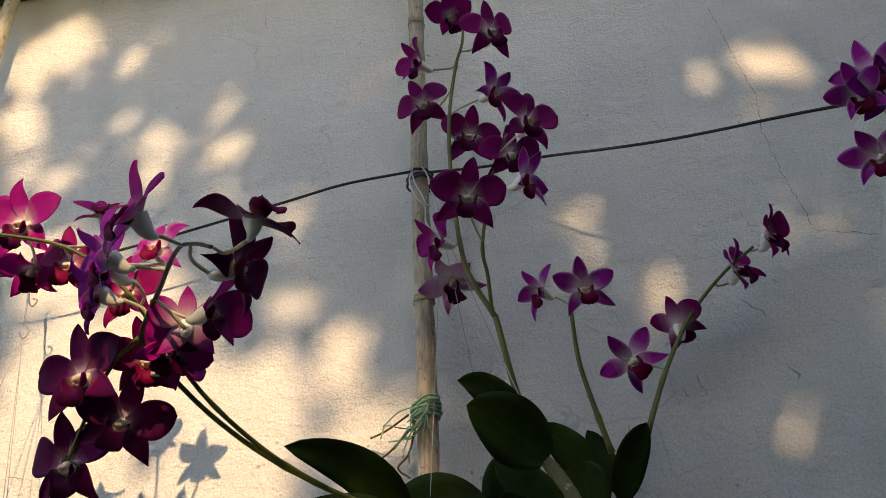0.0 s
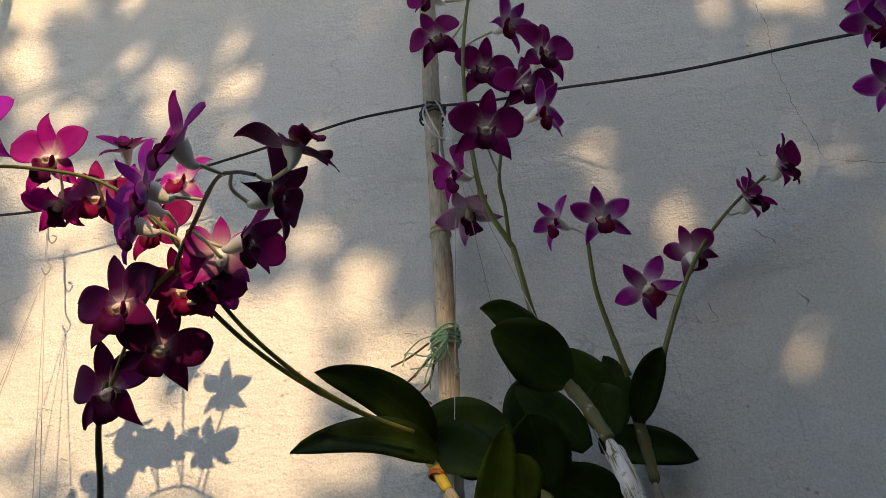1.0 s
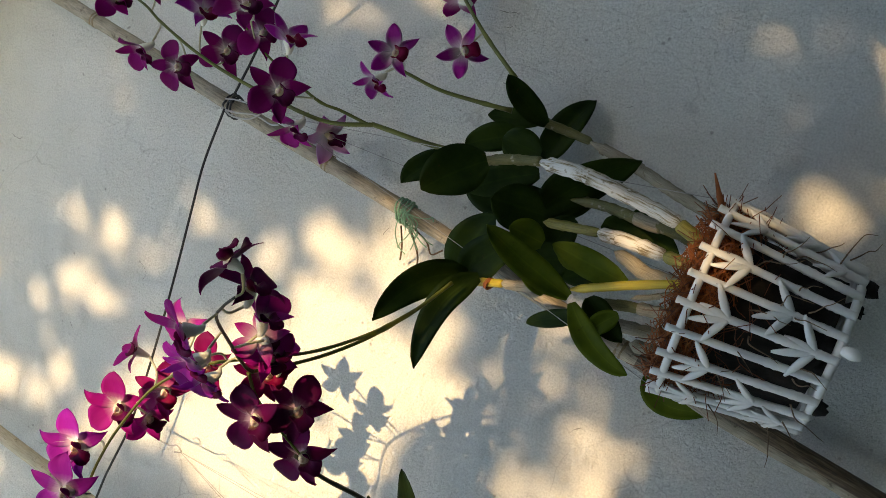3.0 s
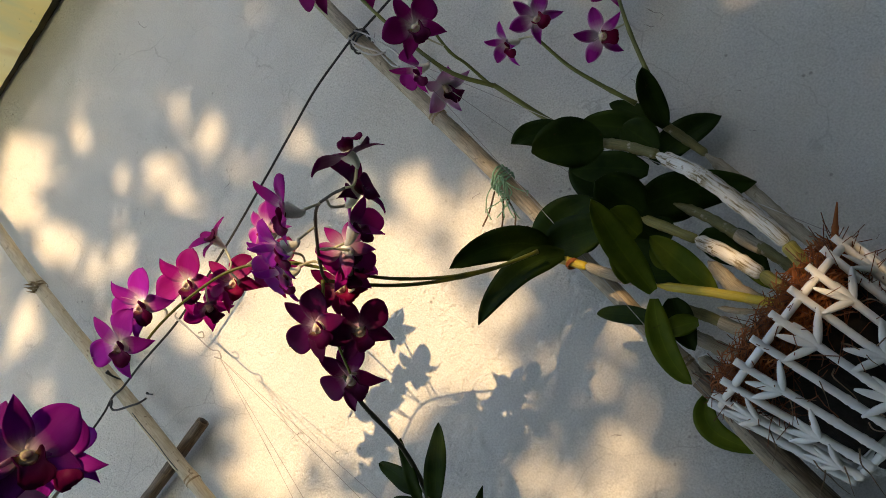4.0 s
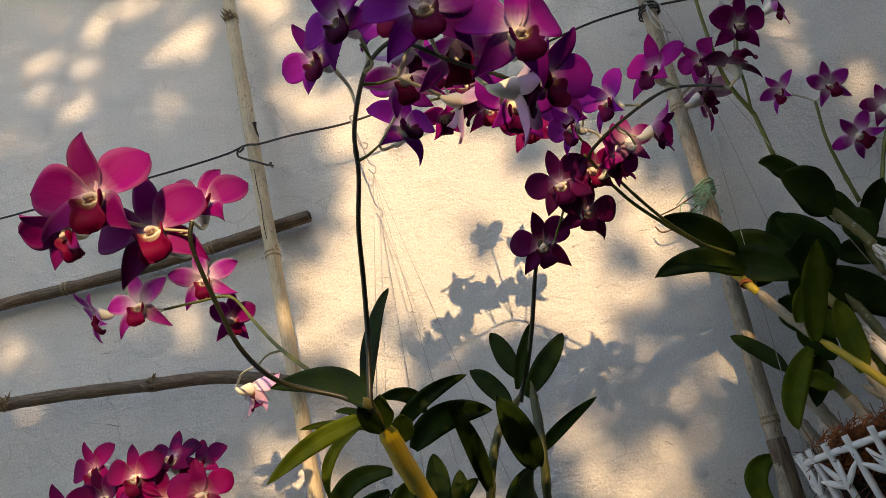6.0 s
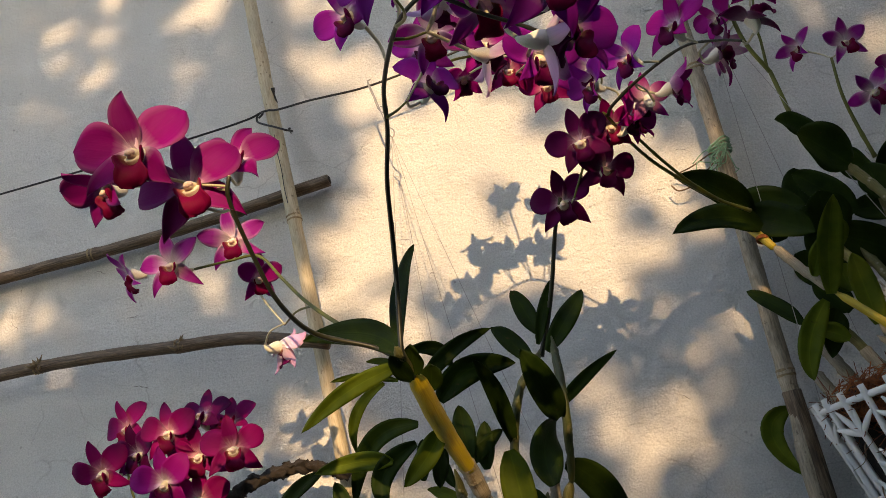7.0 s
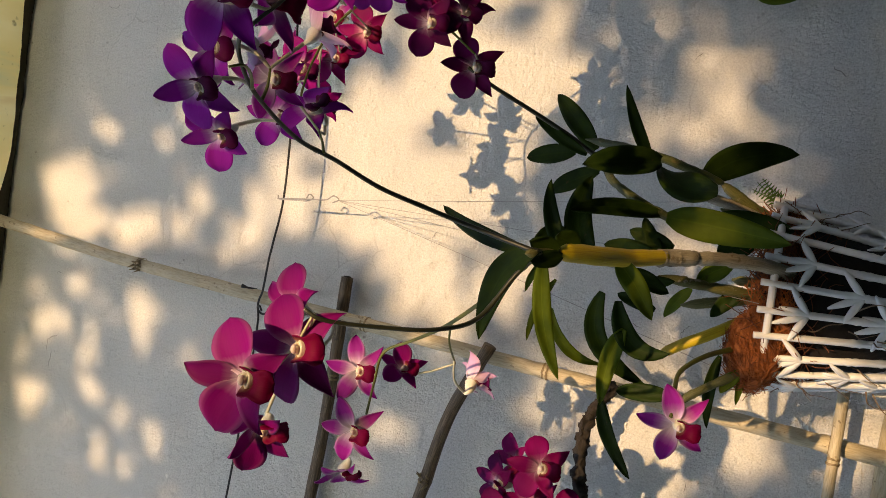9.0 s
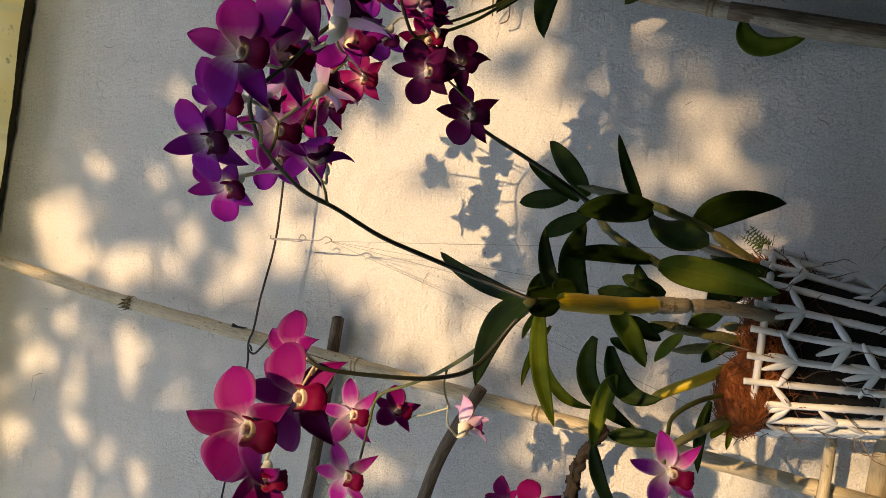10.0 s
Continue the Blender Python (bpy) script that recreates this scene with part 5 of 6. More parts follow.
leaf(plant_a, (0.016, -0.070, 1.586), (0.015, -0.071, 1.565), (0.015, -0.070, 1.539), 0.026, 0, M_leaf)
leaf(plant_a, (-0.008, -0.045, 1.672), (-0.004, -0.046, 1.700), (0.000, -0.045, 1.723), 0.035, 0, M_leaf)
leaf(plant_a, (-0.015, -0.050, 1.621), (0.000, -0.051, 1.648), (0.016, -0.050, 1.668), 0.039, 0, M_leaf)
leaf(plant_a, (0.045, -0.050, 1.608), (0.022, -0.051, 1.630), (0.000, -0.050, 1.645), 0.044, 0, M_leaf)
leaf(plant_a, (-0.025, -0.070, 1.595), (-0.033, -0.071, 1.616), (-0.041, -0.070, 1.632), 0.031, 0, M_leaf)
leaf(plant_a, (0.033, -0.060, 1.569), (0.023, -0.061, 1.546), (0.012, -0.060, 1.517), 0.024, 0, M_leaf)
leaf(plant_a, (-0.017, -0.080, 1.565), (-0.029, -0.081, 1.583), (-0.041, -0.080, 1.597), 0.026, 0, M_leaf)
leaf(plant_a, (-0.034, -0.060, 1.655), (-0.048, -0.061, 1.669), (-0.061, -0.060, 1.679), 0.035, 0, M_leaf)
leaf(plant_a, (-0.018, -0.110, 1.616), (-0.016, -0.118, 1.632), (-0.015, -0.125, 1.643), 0.026, 0, M_leaf_bright)
leaf(plant_a, (-0.017, -0.100, 1.578), (-0.018, -0.100, 1.593), (-0.019, -0.100, 1.605), 0.023, 0, M_leaf_bright)
leaf(plant_a, (-0.042, -0.120, 1.536), (-0.055, -0.121, 1.546), (-0.068, -0.120, 1.552), 0.017, 0, M_leaf_bright)
leaf(plant_b, (-0.303, -0.155, 1.499), (-0.279, -0.137, 1.472), (-0.268, -0.116, 1.430), 0.027, 0, M_leaf)
leaf(plant_b, (-0.313, -0.246, 1.479), (-0.312, -0.232, 1.507), (-0.298, -0.197, 1.530), 0.026, 20, M_leaf)
leaf(plant_b, (-0.296, -0.209, 1.528), (-0.301, -0.237, 1.553), (-0.309, -0.251, 1.580), 0.024, 0, M_leaf)
leaf(plant_b, (-0.290, -0.150, 1.594), (-0.264, -0.136, 1.622), (-0.244, -0.119, 1.646), 0.019, 0, M_leaf)
leaf(plant_b, (-0.294, -0.130, 1.617), (-0.300, -0.127, 1.643), (-0.306, -0.123, 1.664), 0.018, 0, M_leaf)
leaf(plant_b, (-0.307, -0.110, 1.597), (-0.321, -0.106, 1.623), (-0.335, -0.100, 1.642), 0.018, 0, M_leaf)
leaf(plant_b, (-0.293, -0.160, 1.544), (-0.269, -0.167, 1.559), (-0.235, -0.175, 1.573), 0.011, 0, M_leaf)
leaf(plant_b, (-0.296, -0.145, 1.603), (-0.282, -0.146, 1.633), (-0.268, -0.145, 1.656), 0.011, 0, M_leaf)
leaf(plant_b, (-0.337, -0.192, 1.521), (-0.337, -0.227, 1.556), (-0.345, -0.254, 1.583), 0.0145, 0, M_leaf)
leaf(plant_b, (-0.380, -0.236, 1.562), (-0.351, -0.240, 1.578), (-0.316, -0.226, 1.576), 0.022, 0, M_leaf)
leaf(plant_b, (-0.380, -0.286, 1.567), (-0.356, -0.280, 1.587), (-0.324, -0.265, 1.598), 0.0125, 0, M_leaf)
leaf(plant_b, (-0.372, -0.395, 1.565), (-0.368, -0.357, 1.618), (-0.357, -0.318, 1.659), 0.011, 0, M_leaf)
leaf(plant_b, (-0.372, -0.395, 1.566), (-0.395, -0.377, 1.590), (-0.439, -0.358, 1.602), 0.018, 0, M_leaf)
leaf(plant_b, (-0.373, -0.385, 1.561), (-0.414, -0.371, 1.558), (-0.454, -0.353, 1.545), 0.012, 0, M_leaf_bright)
leaf(plant_b, (-0.372, -0.310, 1.530), (-0.388, -0.300, 1.516), (-0.410, -0.290, 1.502), 0.016, 0, M_leaf_bright)
leaf(plant_b, (-0.409, -0.190, 1.558), (-0.455, -0.172, 1.556), (-0.484, -0.154, 1.513), 0.018, 0, M_leaf)
leaf(plant_b, (-0.412, -0.200, 1.542), (-0.444, -0.200, 1.525), (-0.445, -0.200, 1.494), 0.018, 0, M_leaf)
leaf(plant_b, (-0.437, -0.150, 1.608), (-0.472, -0.134, 1.591), (-0.482, -0.119, 1.556), 0.011, 0, M_leaf_bright)
leaf(plant_b, (-0.434, -0.200, 1.533), (-0.463, -0.198, 1.541), (-0.501, -0.195, 1.542), 0.016, 0, M_leaf_bright)
leaf(plant_b, (-0.498, -0.190, 1.542), (-0.535, -0.167, 1.533), (-0.572, -0.140, 1.513), 0.013, 0, M_leaf)
leaf(plant_b, (-0.480, -0.190, 1.487), (-0.483, -0.191, 1.513), (-0.487, -0.190, 1.532), 0.015, 0, M_leaf)
leaf(plant_b, (-0.338, -0.240, 1.512), (-0.339, -0.241, 1.473), (-0.342, -0.242, 1.423), 0.025, 0, M_leaf_bright)
leaf(plant_b, (-0.340, -0.165, 1.488), (-0.336, -0.166, 1.459), (-0.332, -0.165, 1.422), 0.028, 0, M_leaf)
leaf(plant_b, (-0.369, -0.230, 1.515), (-0.368, -0.231, 1.538), (-0.367, -0.230, 1.556), 0.018, 0, M_leaf)
leaf(plant_b, (-0.360, -0.270, 1.579), (-0.368, -0.275, 1.593), (-0.389, -0.280, 1.596), 0.0115, 0, M_leaf)
leaf(plant_b, (-0.395, -0.150, 1.492), (-0.410, -0.139, 1.504), (-0.426, -0.127, 1.512), 0.011, 0, M_leaf_bright)
leaf(plant_b, (-0.442, -0.170, 1.458), (-0.472, -0.171, 1.461), (-0.503, -0.170, 1.457), 0.010, 0, M_leaf)
leaf(plant_b, (-0.361, -0.210, 1.506), (-0.357, -0.211, 1.526), (-0.353, -0.210, 1.542), 0.015, 0, M_leaf)
leaf(plant_b, (-0.369, -0.210, 1.514), (-0.355, -0.211, 1.525), (-0.341, -0.210, 1.532), 0.012, 0, M_leaf)
leaf(plant_b, (-0.395, -0.300, 1.572), (-0.419, -0.301, 1.582), (-0.443, -0.300, 1.585), 0.006, 0, M_leaf_bright)
leaf(plant_b, (-0.395, -0.240, 1.534), (-0.390, -0.241, 1.518), (-0.384, -0.240, 1.497), 0.013, 0, M_leaf)
leaf(plant_b, (-0.337, -0.150, 1.448), (-0.351, -0.151, 1.464), (-0.366, -0.150, 1.475), 0.025, 0, M_leaf)
leaf(plant_b, (-0.413, -0.200, 1.512), (-0.409, -0.201, 1.530), (-0.406, -0.200, 1.544), 0.011, 0, M_leaf)
leaf(plant_b, (-0.368, -0.378, 1.554), (-0.367, -0.384, 1.563), (-0.366, -0.390, 1.570), 0.013, 0, M_leaf)
leaf(plant_b, (-0.372, -0.378, 1.551), (-0.375, -0.389, 1.559), (-0.377, -0.400, 1.565), 0.011, 0, M_leaf)
leaf(plant_b, (-0.366, -0.350, 1.548), (-0.363, -0.355, 1.556), (-0.361, -0.360, 1.562), 0.015, 0, M_leaf)
leaf(plant_b, (-0.372, -0.380, 1.557), (-0.386, -0.371, 1.569), (-0.401, -0.360, 1.576), 0.005, 0, M_leaf_bright)
leaf(plant_b, (-0.379, -0.280, 1.521), (-0.386, -0.266, 1.512), (-0.393, -0.250, 1.499), 0.013, 0, M_leaf)
leaf(plant_b, (-0.366, -0.200, 1.461), (-0.375, -0.201, 1.475), (-0.385, -0.200, 1.485), 0.015, 0, M_leaf_bright)
leaf(plant_b, (-0.384, -0.180, 1.450), (-0.398, -0.181, 1.462), (-0.411, -0.180, 1.471), 0.013, 0, M_leaf)
leaf(plant_b, (-0.404, -0.170, 1.434), (-0.416, -0.171, 1.443), (-0.428, -0.170, 1.448), 0.010, 0, M_leaf_bright)
leaf(plant_b, (-0.448, -0.180, 1.439), (-0.459, -0.180, 1.447), (-0.470, -0.180, 1.452), 0.010, 0, M_leaf_bright)
leaf(plant_b, (-0.430, -0.170, 1.428), (-0.454, -0.171, 1.437), (-0.478, -0.170, 1.439), 0.008, 0, M_leaf_bright)

stem(plant_c, "flower_stem", [(-0.726, 0.0, 1.307), (-0.708, -0.09, 1.346), (-0.673, -0.155, 1.452), (-0.661, -0.16, 1.530), (-0.634, -0.15, 1.588), (-0.601, -0.14, 1.612)], 0.0024, 0.0012, M_stem)
stem(plant_c, "flower_stem", [(-0.661, -0.16, 1.530), (-0.683, -0.15, 1.569), (-0.694, -0.14, 1.618)], 0.0014, 0.001, M_stem)
stem(plant_d, "flower_stem", [(0.443, 0.0, 1.415), (0.411, -0.10, 1.493), (0.384, -0.16, 1.639), (0.350, -0.155, 1.810), (0.329, -0.15, 1.922)], 0.0024, 0.0012, M_stem)
leaf(plant_d, (0.407, -0.11, 1.507), (0.343, -0.16, 1.620), (0.341, -0.17, 1.709), 0.034, 0, M_leaf)
leaf(plant_d, (0.407, -0.11, 1.507), (0.433, -0.15, 1.609), (0.445, -0.17, 1.688), 0.034, 0, M_leaf)
leaf(plant_d, (0.330, -0.10, 1.545), (0.272, -0.12, 1.500), (0.258, -0.12, 1.447), 0.016, 0, M_leaf)
stem(plant_d, "dry_tip", [(0.264, -0.121, 1.456), (0.258, -0.121, 1.446), (0.254, -0.120, 1.438), (0.252, -0.119, 1.428)], 0.0042, 0.0012, M_coir)
line(twine_tie, "wrap", loops((-0.070, -0.0955, 1.648), 0.0050, (0.3, 0.35, 1), 3.0, 0.0012, 0.06, 31), 0.0008, M_coir, 5, 2)
# tall spray by the pole
flower(plant_a, (-0.017, -0.074, 2.054), 'purple', (-0.1, -0.35), -8, 0.051)
flower(plant_a, (0.019, -0.084, 1.995), 'purple', (0.05, -0.4), 15, 0.051)
flower(plant_a, (0.008, -0.136, 1.887), 'purple', (0.05, -0.4), 12, 0.055)
flower(plant_a, (0.064, -0.130, 1.956), 'purple', (0.7, -0.3), 10, 0.053)
flower(plant_a, (0.054, -0.120, 2.081), 'purple', (0.6, -0.5), -10, 0.053)
flower(plant_a, (-0.012, -0.100, 2.080), 'purple', (-1.6, -0.2), 0, 0.048, 30)
flower(plant_a, (0.044, -0.110, 2.016), 'pink', (1.5, -0.9), 20, 0.048, 30)
flower(plant_a, (0.051, -0.120, 1.907), 'pink', (2.0, -1.0), 10, 0.048, 30)
flower(plant_a, (0.048, -0.100, 1.952), 'purple', (0.4, -0.5), 0, 0.048)
flower(plant_a, (-0.020, -0.085, 1.891), 'magenta', (-1.6, -0.6), 0, 0.048, 30)
flower(plant_a, (-0.018, -0.050, 1.876), 'white', (-0.5, -1.4), 0, 0.053, 30)
flower(plant_a, (0.024, -0.110, 2.126), 'magenta', (-0.2, -1.0), 0, 0.048, 30)
# short two-flower stem
flower(plant_a, (0.078, -0.091, 1.817), 'pink', (0.1, -0.2), 0, 0.045)
flower(plant_a, (0.052, -0.056, 1.844), 'pink', (-1.5, -0.1), 0, 0.042, 30)
# four-flower stem
flower(plant_a, (0.106, -0.040, 1.779), 'pink', (-0.3, -0.5), -30, 0.047)
flower(plant_a, (0.149, -0.030, 1.804), 'purple', (0.3, 0.6, 0.5), 0, 0.046, 30)
flower(plant_a, (0.203, -0.040, 1.839), 'purple', (0.9, 0.1), -30, 0.046, 30)
flower(plant_a, (0.235, -0.045, 1.861), 'purple', (1.0, -0.1), -30, 0.048, 30)
# arching spray
flower(plant_a, (-0.088, -0.340, 1.734), 'dark', (0.5, 0.9, -0.25), 10, 0.044, 14)
flower(plant_a, (-0.107, -0.309, 1.735), 'dark', (1.6, -0.4, -0.15), 20, 0.046, 30)
flower(plant_a, (-0.136, -0.346, 1.745), 'magenta', (-0.7, 0.2, -0.8), 15, 0.046, 30)
flower(plant_a, (-0.166, -0.313, 1.752), 'violet', (-1.3, -0.2), 0, 0.044, 30)
flower(plant_a, (-0.192, -0.274, 1.762), 'violet', (-1.4, -0.3), 0, 0.044, 30)
flower(plant_a, (-0.207, -0.185, 1.856), 'pink', (-0.1, 0.1), 0, 0.046)
flower(plant_a, (-0.219, -0.197, 1.815), 'crimson', (-0.1, -0.3), 0, 0.048)
flower(plant_a, (-0.137, -0.265, 1.743), 'magenta', (1.6, -0.5, -0.35), 20, 0.046, 30)
flower(plant_a, (-0.172, -0.233, 1.738), 'magenta', (1.4, 0.1, -0.55), 20, 0.046, 30)
flower(plant_a, (-0.214, -0.245, 1.730), 'dark', (-0.1, -0.3), -5, 0.052)
flower(plant_a, (-0.200, -0.224, 1.710), 'dark', (0.3, -0.4), 20, 0.050)
flower(plant_a, (-0.240, -0.203, 1.701), 'dark', (-0.1, -0.3), 0, 0.052)
flower(plant_a, (-0.264, -0.249, 1.844), 'magenta', (-0.1, -0.2), 5, 0.051)
flower(plant_a, (-0.243, -0.198, 1.882), 'magenta', (0.2, 0.9), -10, 0.042, 30)
flower(plant_a, (-0.283, -0.292, 1.835), 'violet', (-0.2, -0.2), 5, 0.050)
flower(plant_a, (-0.311, -0.304, 1.821), 'violet', (-0.1, -0.2), 0, 0.050)
flower(plant_a, (-0.249, -0.219, 1.830), 'crimson', (0.1, -0.3), 10, 0.046)
flower(plant_a, (-0.153, -0.255, 1.744), 'magenta', (-0.3, 0.3, 0.8), 0, 0.040)
flower(plant_a, (-0.185, -0.230, 1.743), 'crimson', (0.2, -0.6), 0, 0.044)
flower(plant_a, (-0.189, -0.270, 1.778), 'violet', (-1.0, -0.2), 0, 0.044, 30)
flower(plant_a, (-0.168, -0.240, 1.740), 'magenta', (0.9, -0.9), 20, 0.042, 30)
flower(plant_a, (-0.289, -0.200, 1.849), 'magenta', (0.3, -1.6), 0, 0.042, 30)
# violet spray close to the camera
flower(plant_b, (-0.275, -0.591, 1.662), 'violet', (0.05, -0.2), 5, 0.045)
flower(plant_b, (-0.244, -0.586, 1.642), 'violet', (0.35, -0.25), 5, 0.043)
flower(plant_b, (-0.312, -0.558, 1.696), 'violet', (-0.5, -0.15), -10, 0.041, 16)
flower(plant_b, (-0.333, -0.520, 1.709), 'violet', (-0.6, -0.3), -10, 0.038, 22)
flower(plant_b, (-0.297, -0.470, 1.718), 'pink', (-0.1, -0.6), 0, 0.042)
flower(plant_b, (-0.310, -0.425, 1.714), 'violet', (1.1, 0.2), 10, 0.043, 16)
flower(plant_b, (-0.249, -0.550, 1.642), 'white', (1.4, -0.7, 0.35), 30, 0.047, 30)
flower(plant_b, (-0.267, -0.550, 1.672), 'pink', (0.1, -0.9, -0.3), 0, 0.047, 30)
flower(plant_b, (-0.286, -0.520, 1.699), 'white', (-0.4, -0.5, 0.6), 0, 0.039, 30)
flower(plant_b, (-0.274, -0.500, 1.676), 'white', (0.9, -0.5, 0.8), 20, 0.039, 30)
flower(plant_b, (-0.290, -0.540, 1.704), 'violet', (-0.3, 0.1), 0, 0.042)
flower(plant_b, (-0.234, -0.530, 1.654), 'violet', (1.2, -0.5), 10, 0.047, 30)
flower(plant_b, (-0.248, -0.500, 1.664), 'violet', (0.6, -0.9), 10, 0.042, 30)
# large magenta pair
flower(plant_b, (-0.457, -0.517, 1.674), 'hot', (0.05, -0.1), 0, 0.060)
flower(plant_b, (-0.442, -0.490, 1.661), 'hot', (0.12, 0.0), -8, 0.058)
flower(plant_b, (-0.500, -0.470, 1.691), 'hot', (-0.5, -0.9), 0, 0.048, 30)
flower(plant_b, (-0.428, -0.452, 1.690), 'hot', (0.25, 0.3), 12, 0.050, 12)
# small pink spray
flower(plant_b, (-0.507, -0.268, 1.731), 'pink', (0.1, -0.2), 0, 0.050)
flower(plant_b, (-0.543, -0.308, 1.708), 'pink', (0.0, -0.2), 0, 0.048)
flower(plant_b, (-0.508, -0.224, 1.711), 'hot', (0.8, -0.4), 0, 0.042, 30)
flower(plant_b, (-0.580, -0.300, 1.716), 'pink', (-1.4, -0.9), 0, 0.042, 30)
flower(plant_b, (-0.514, -0.188, 1.660), 'white', (0.6, -0.6, 0.9), 0, 0.050, 40)
# low dense spray
flower(plant_c, (-0.617, -0.150, 1.594), 'crimson', (0.1, -0.1), 0, 0.055)
flower(plant_c, (-0.576, -0.170, 1.587), 'crimson', (0.3, 0.0), 5, 0.055)
flower(plant_c, (-0.637, -0.160, 1.620), 'crimson', (-0.1, 0.0), 0, 0.052)
flower(plant_c, (-0.637, -0.180, 1.574), 'magenta', (0.0, -0.3), 0, 0.055)
flower(plant_c, (-0.623, -0.150, 1.557), 'crimson', (0.4, -0.4), 10, 0.052)
flower(plant_c, (-0.697, -0.120, 1.646), 'crimson', (-0.4, 0.0), -10, 0.051)
flower(plant_c, (-0.612, -0.140, 1.630), 'dark', (-0.1, 0.5), 0, 0.052)
flower(plant_c, (-0.591, -0.130, 1.619), 'crimson', (0.2, 0.8), 0, 0.051)
flower(plant_c, (-0.679, -0.140, 1.614), 'dark', (-0.2, -0.1), 0, 0.051)
flower(plant_c, (-0.705, -0.160, 1.603), 'crimson', (-0.2, -0.3), -10, 0.055)
# lone lowest flower
flower(plant_b, (-0.482, -0.271, 1.474), 'pink', (-0.1, -0.1), 0, 0.050)
# edge spray
flower(plant_d, (0.310, -0.160, 1.907), 'pink', (-0.9, -0.2), 0, 0.050, 30)
flower(plant_d, (0.295, -0.160, 1.891), 'pink', (-0.9, -0.6), 0, 0.048, 30)
flower(plant_d, (0.309, -0.160, 1.887), 'violet', (0.1, -0.3), 0, 0.050)
flower(plant_d, (0.290, -0.150, 1.841), 'pink', (-0.8, -0.4), 0, 0.048, 30)
# fern at the second basket's rim
fern = thing("fern_sprig", "tiny fresh green fern growing at the basket rim", "fern", at=(-0.312, -0.105, 1.434))
for k in range(3):
    d = Vector((0.35 + 0.3 * k, -0.25 + 0.2 * k, 1.0)).normalized()
    side = d.cross(Vector((0, -1, 0.2))).normalized()
    pieces = [tube([d * 0.03 * t for t in (0, 0.33, 0.66, 1)], 0.0004, 5)]
    for s in range(2, 10):
        for sg in (-1, 1):
            b = blade(0.008 * (1.15 - s / 10), 0.0018, 0.8, -0.1, 0.2, 0, 0.1, 2, 4, 0.0002)
            m = Matrix.Translation(d * 0.003 * s) @ Matrix((d.cross(Vector((0, -1, 0))).normalized(), (side * sg + d * 0.5).normalized(), Vector((0, -1, 0)))).transposed().to_4x4()
            pieces.append(turned(b, m))
    v, f, u = joined(pieces)
    put("frond", mesh_of("frond", v, f, M_fern, u), fern)

# long crack and small chips in the plaster
def crack(points, w, seed):
    rnd = random.Random(seed)
    pts = []
    for a, b in zip(points, points[1:]):
        a, b = Vector((a[0], 0, a[1])), Vector((b[0], 0, b[1]))
        k = max(2, int((b - a).length / 0.004))
        pts += [a.lerp(b, i / k) + Vector((rnd.uniform(-1, 1), 0, rnd.uniform(-1, 1))) * 0.0011 for i in range(k)]
    verts, faces = [], []
    for i, p in enumerate(pts):
        d = (pts[min(i + 1, len(pts) - 1)] - pts[max(i - 1, 0)]).normalized()
        s = d.cross(Vector((0, 1, 0)))
        q = w * rnd.uniform(0.3, 1.0) * (1 if 0 < i < len(pts) - 1 else 0.2)
        verts += [p - s * q - Vector((0, 0.0006, 0)), p + s * q - Vector((0, 0.0006, 0))]
    for i in range(len(pts) - 1):
        faces.append((2 * i, 2 * i + 1, 2 * i + 3, 2 * i + 2))
    return put("crack", mesh_of("crack", verts, faces, M_mark), wall, None, "thin dark crack")


crack([(0.296, 2.186), (0.298, 2.128), (0.298, 2.091), (0.301, 2.051), (0.290, 2.005), (0.291, 1.973), (0.290, 1.943), (0.294, 1.913), (0.294, 1.887)], 0.0004, 1)
crack([(0.294, 1.887), (0.315, 1.879), (0.348, 1.869)], 0.0004, 2)
crack([(0.227, 1.769), (0.233, 1.760), (0.230, 1.749)], 0.0009, 3)
crack([(0.144, 1.768), (0.148, 1.752)], 0.0005, 4)
crack([(0.229, 1.763), (0.238, 1.758)], 0.0007, 5)
crack([(0.146, 2.203), (0.172, 2.209)], 0.0005, 6)
crack([(0.177, 1.495), (0.177, 1.489)], 0.0016, 7)
crack([(0.158, 1.775), (0.160, 1.757), (0.149, 1.756)], 0.0006, 8)
crack([(-0.677, 2.354), (-0.660, 2.355), (-0.648, 2.332)], 0.0007, 9)
crack([(-0.673, 2.344), (-0.689, 2.346), (-0.707, 2.348)], 0.0006, 10)
crack([(-0.302, 1.345), (-0.268, 1.326), (-0.265, 1.280)], 0.0005, 11)
hair = random.Random(41)
for k in range(64):
    x, z = hair.uniform(-1.0, 0.42), hair.uniform(1.28, 2.43)
    a, pts = hair.uniform(0, 6.28), [(x, z)]
    for q in range(hair.randrange(2, 5)):
        a += hair.uniform(-0.9, 0.9)
        d = hair.uniform(0.003, 0.009)
        pts.append((pts[-1][0] + d * math.cos(a), pts[-1][1] + d * math.sin(a)))
    crack(pts, hair.uniform(0.00025, 0.0006), 20 + k)

# ---- the tree behind the viewer, whose leaves break up the sun ----
GAPS = []


def gap(x, z, r):
    """An opening in the crown, given by where the sun that passes it falls on the wall."""
    GAPS.append((x, z, r))


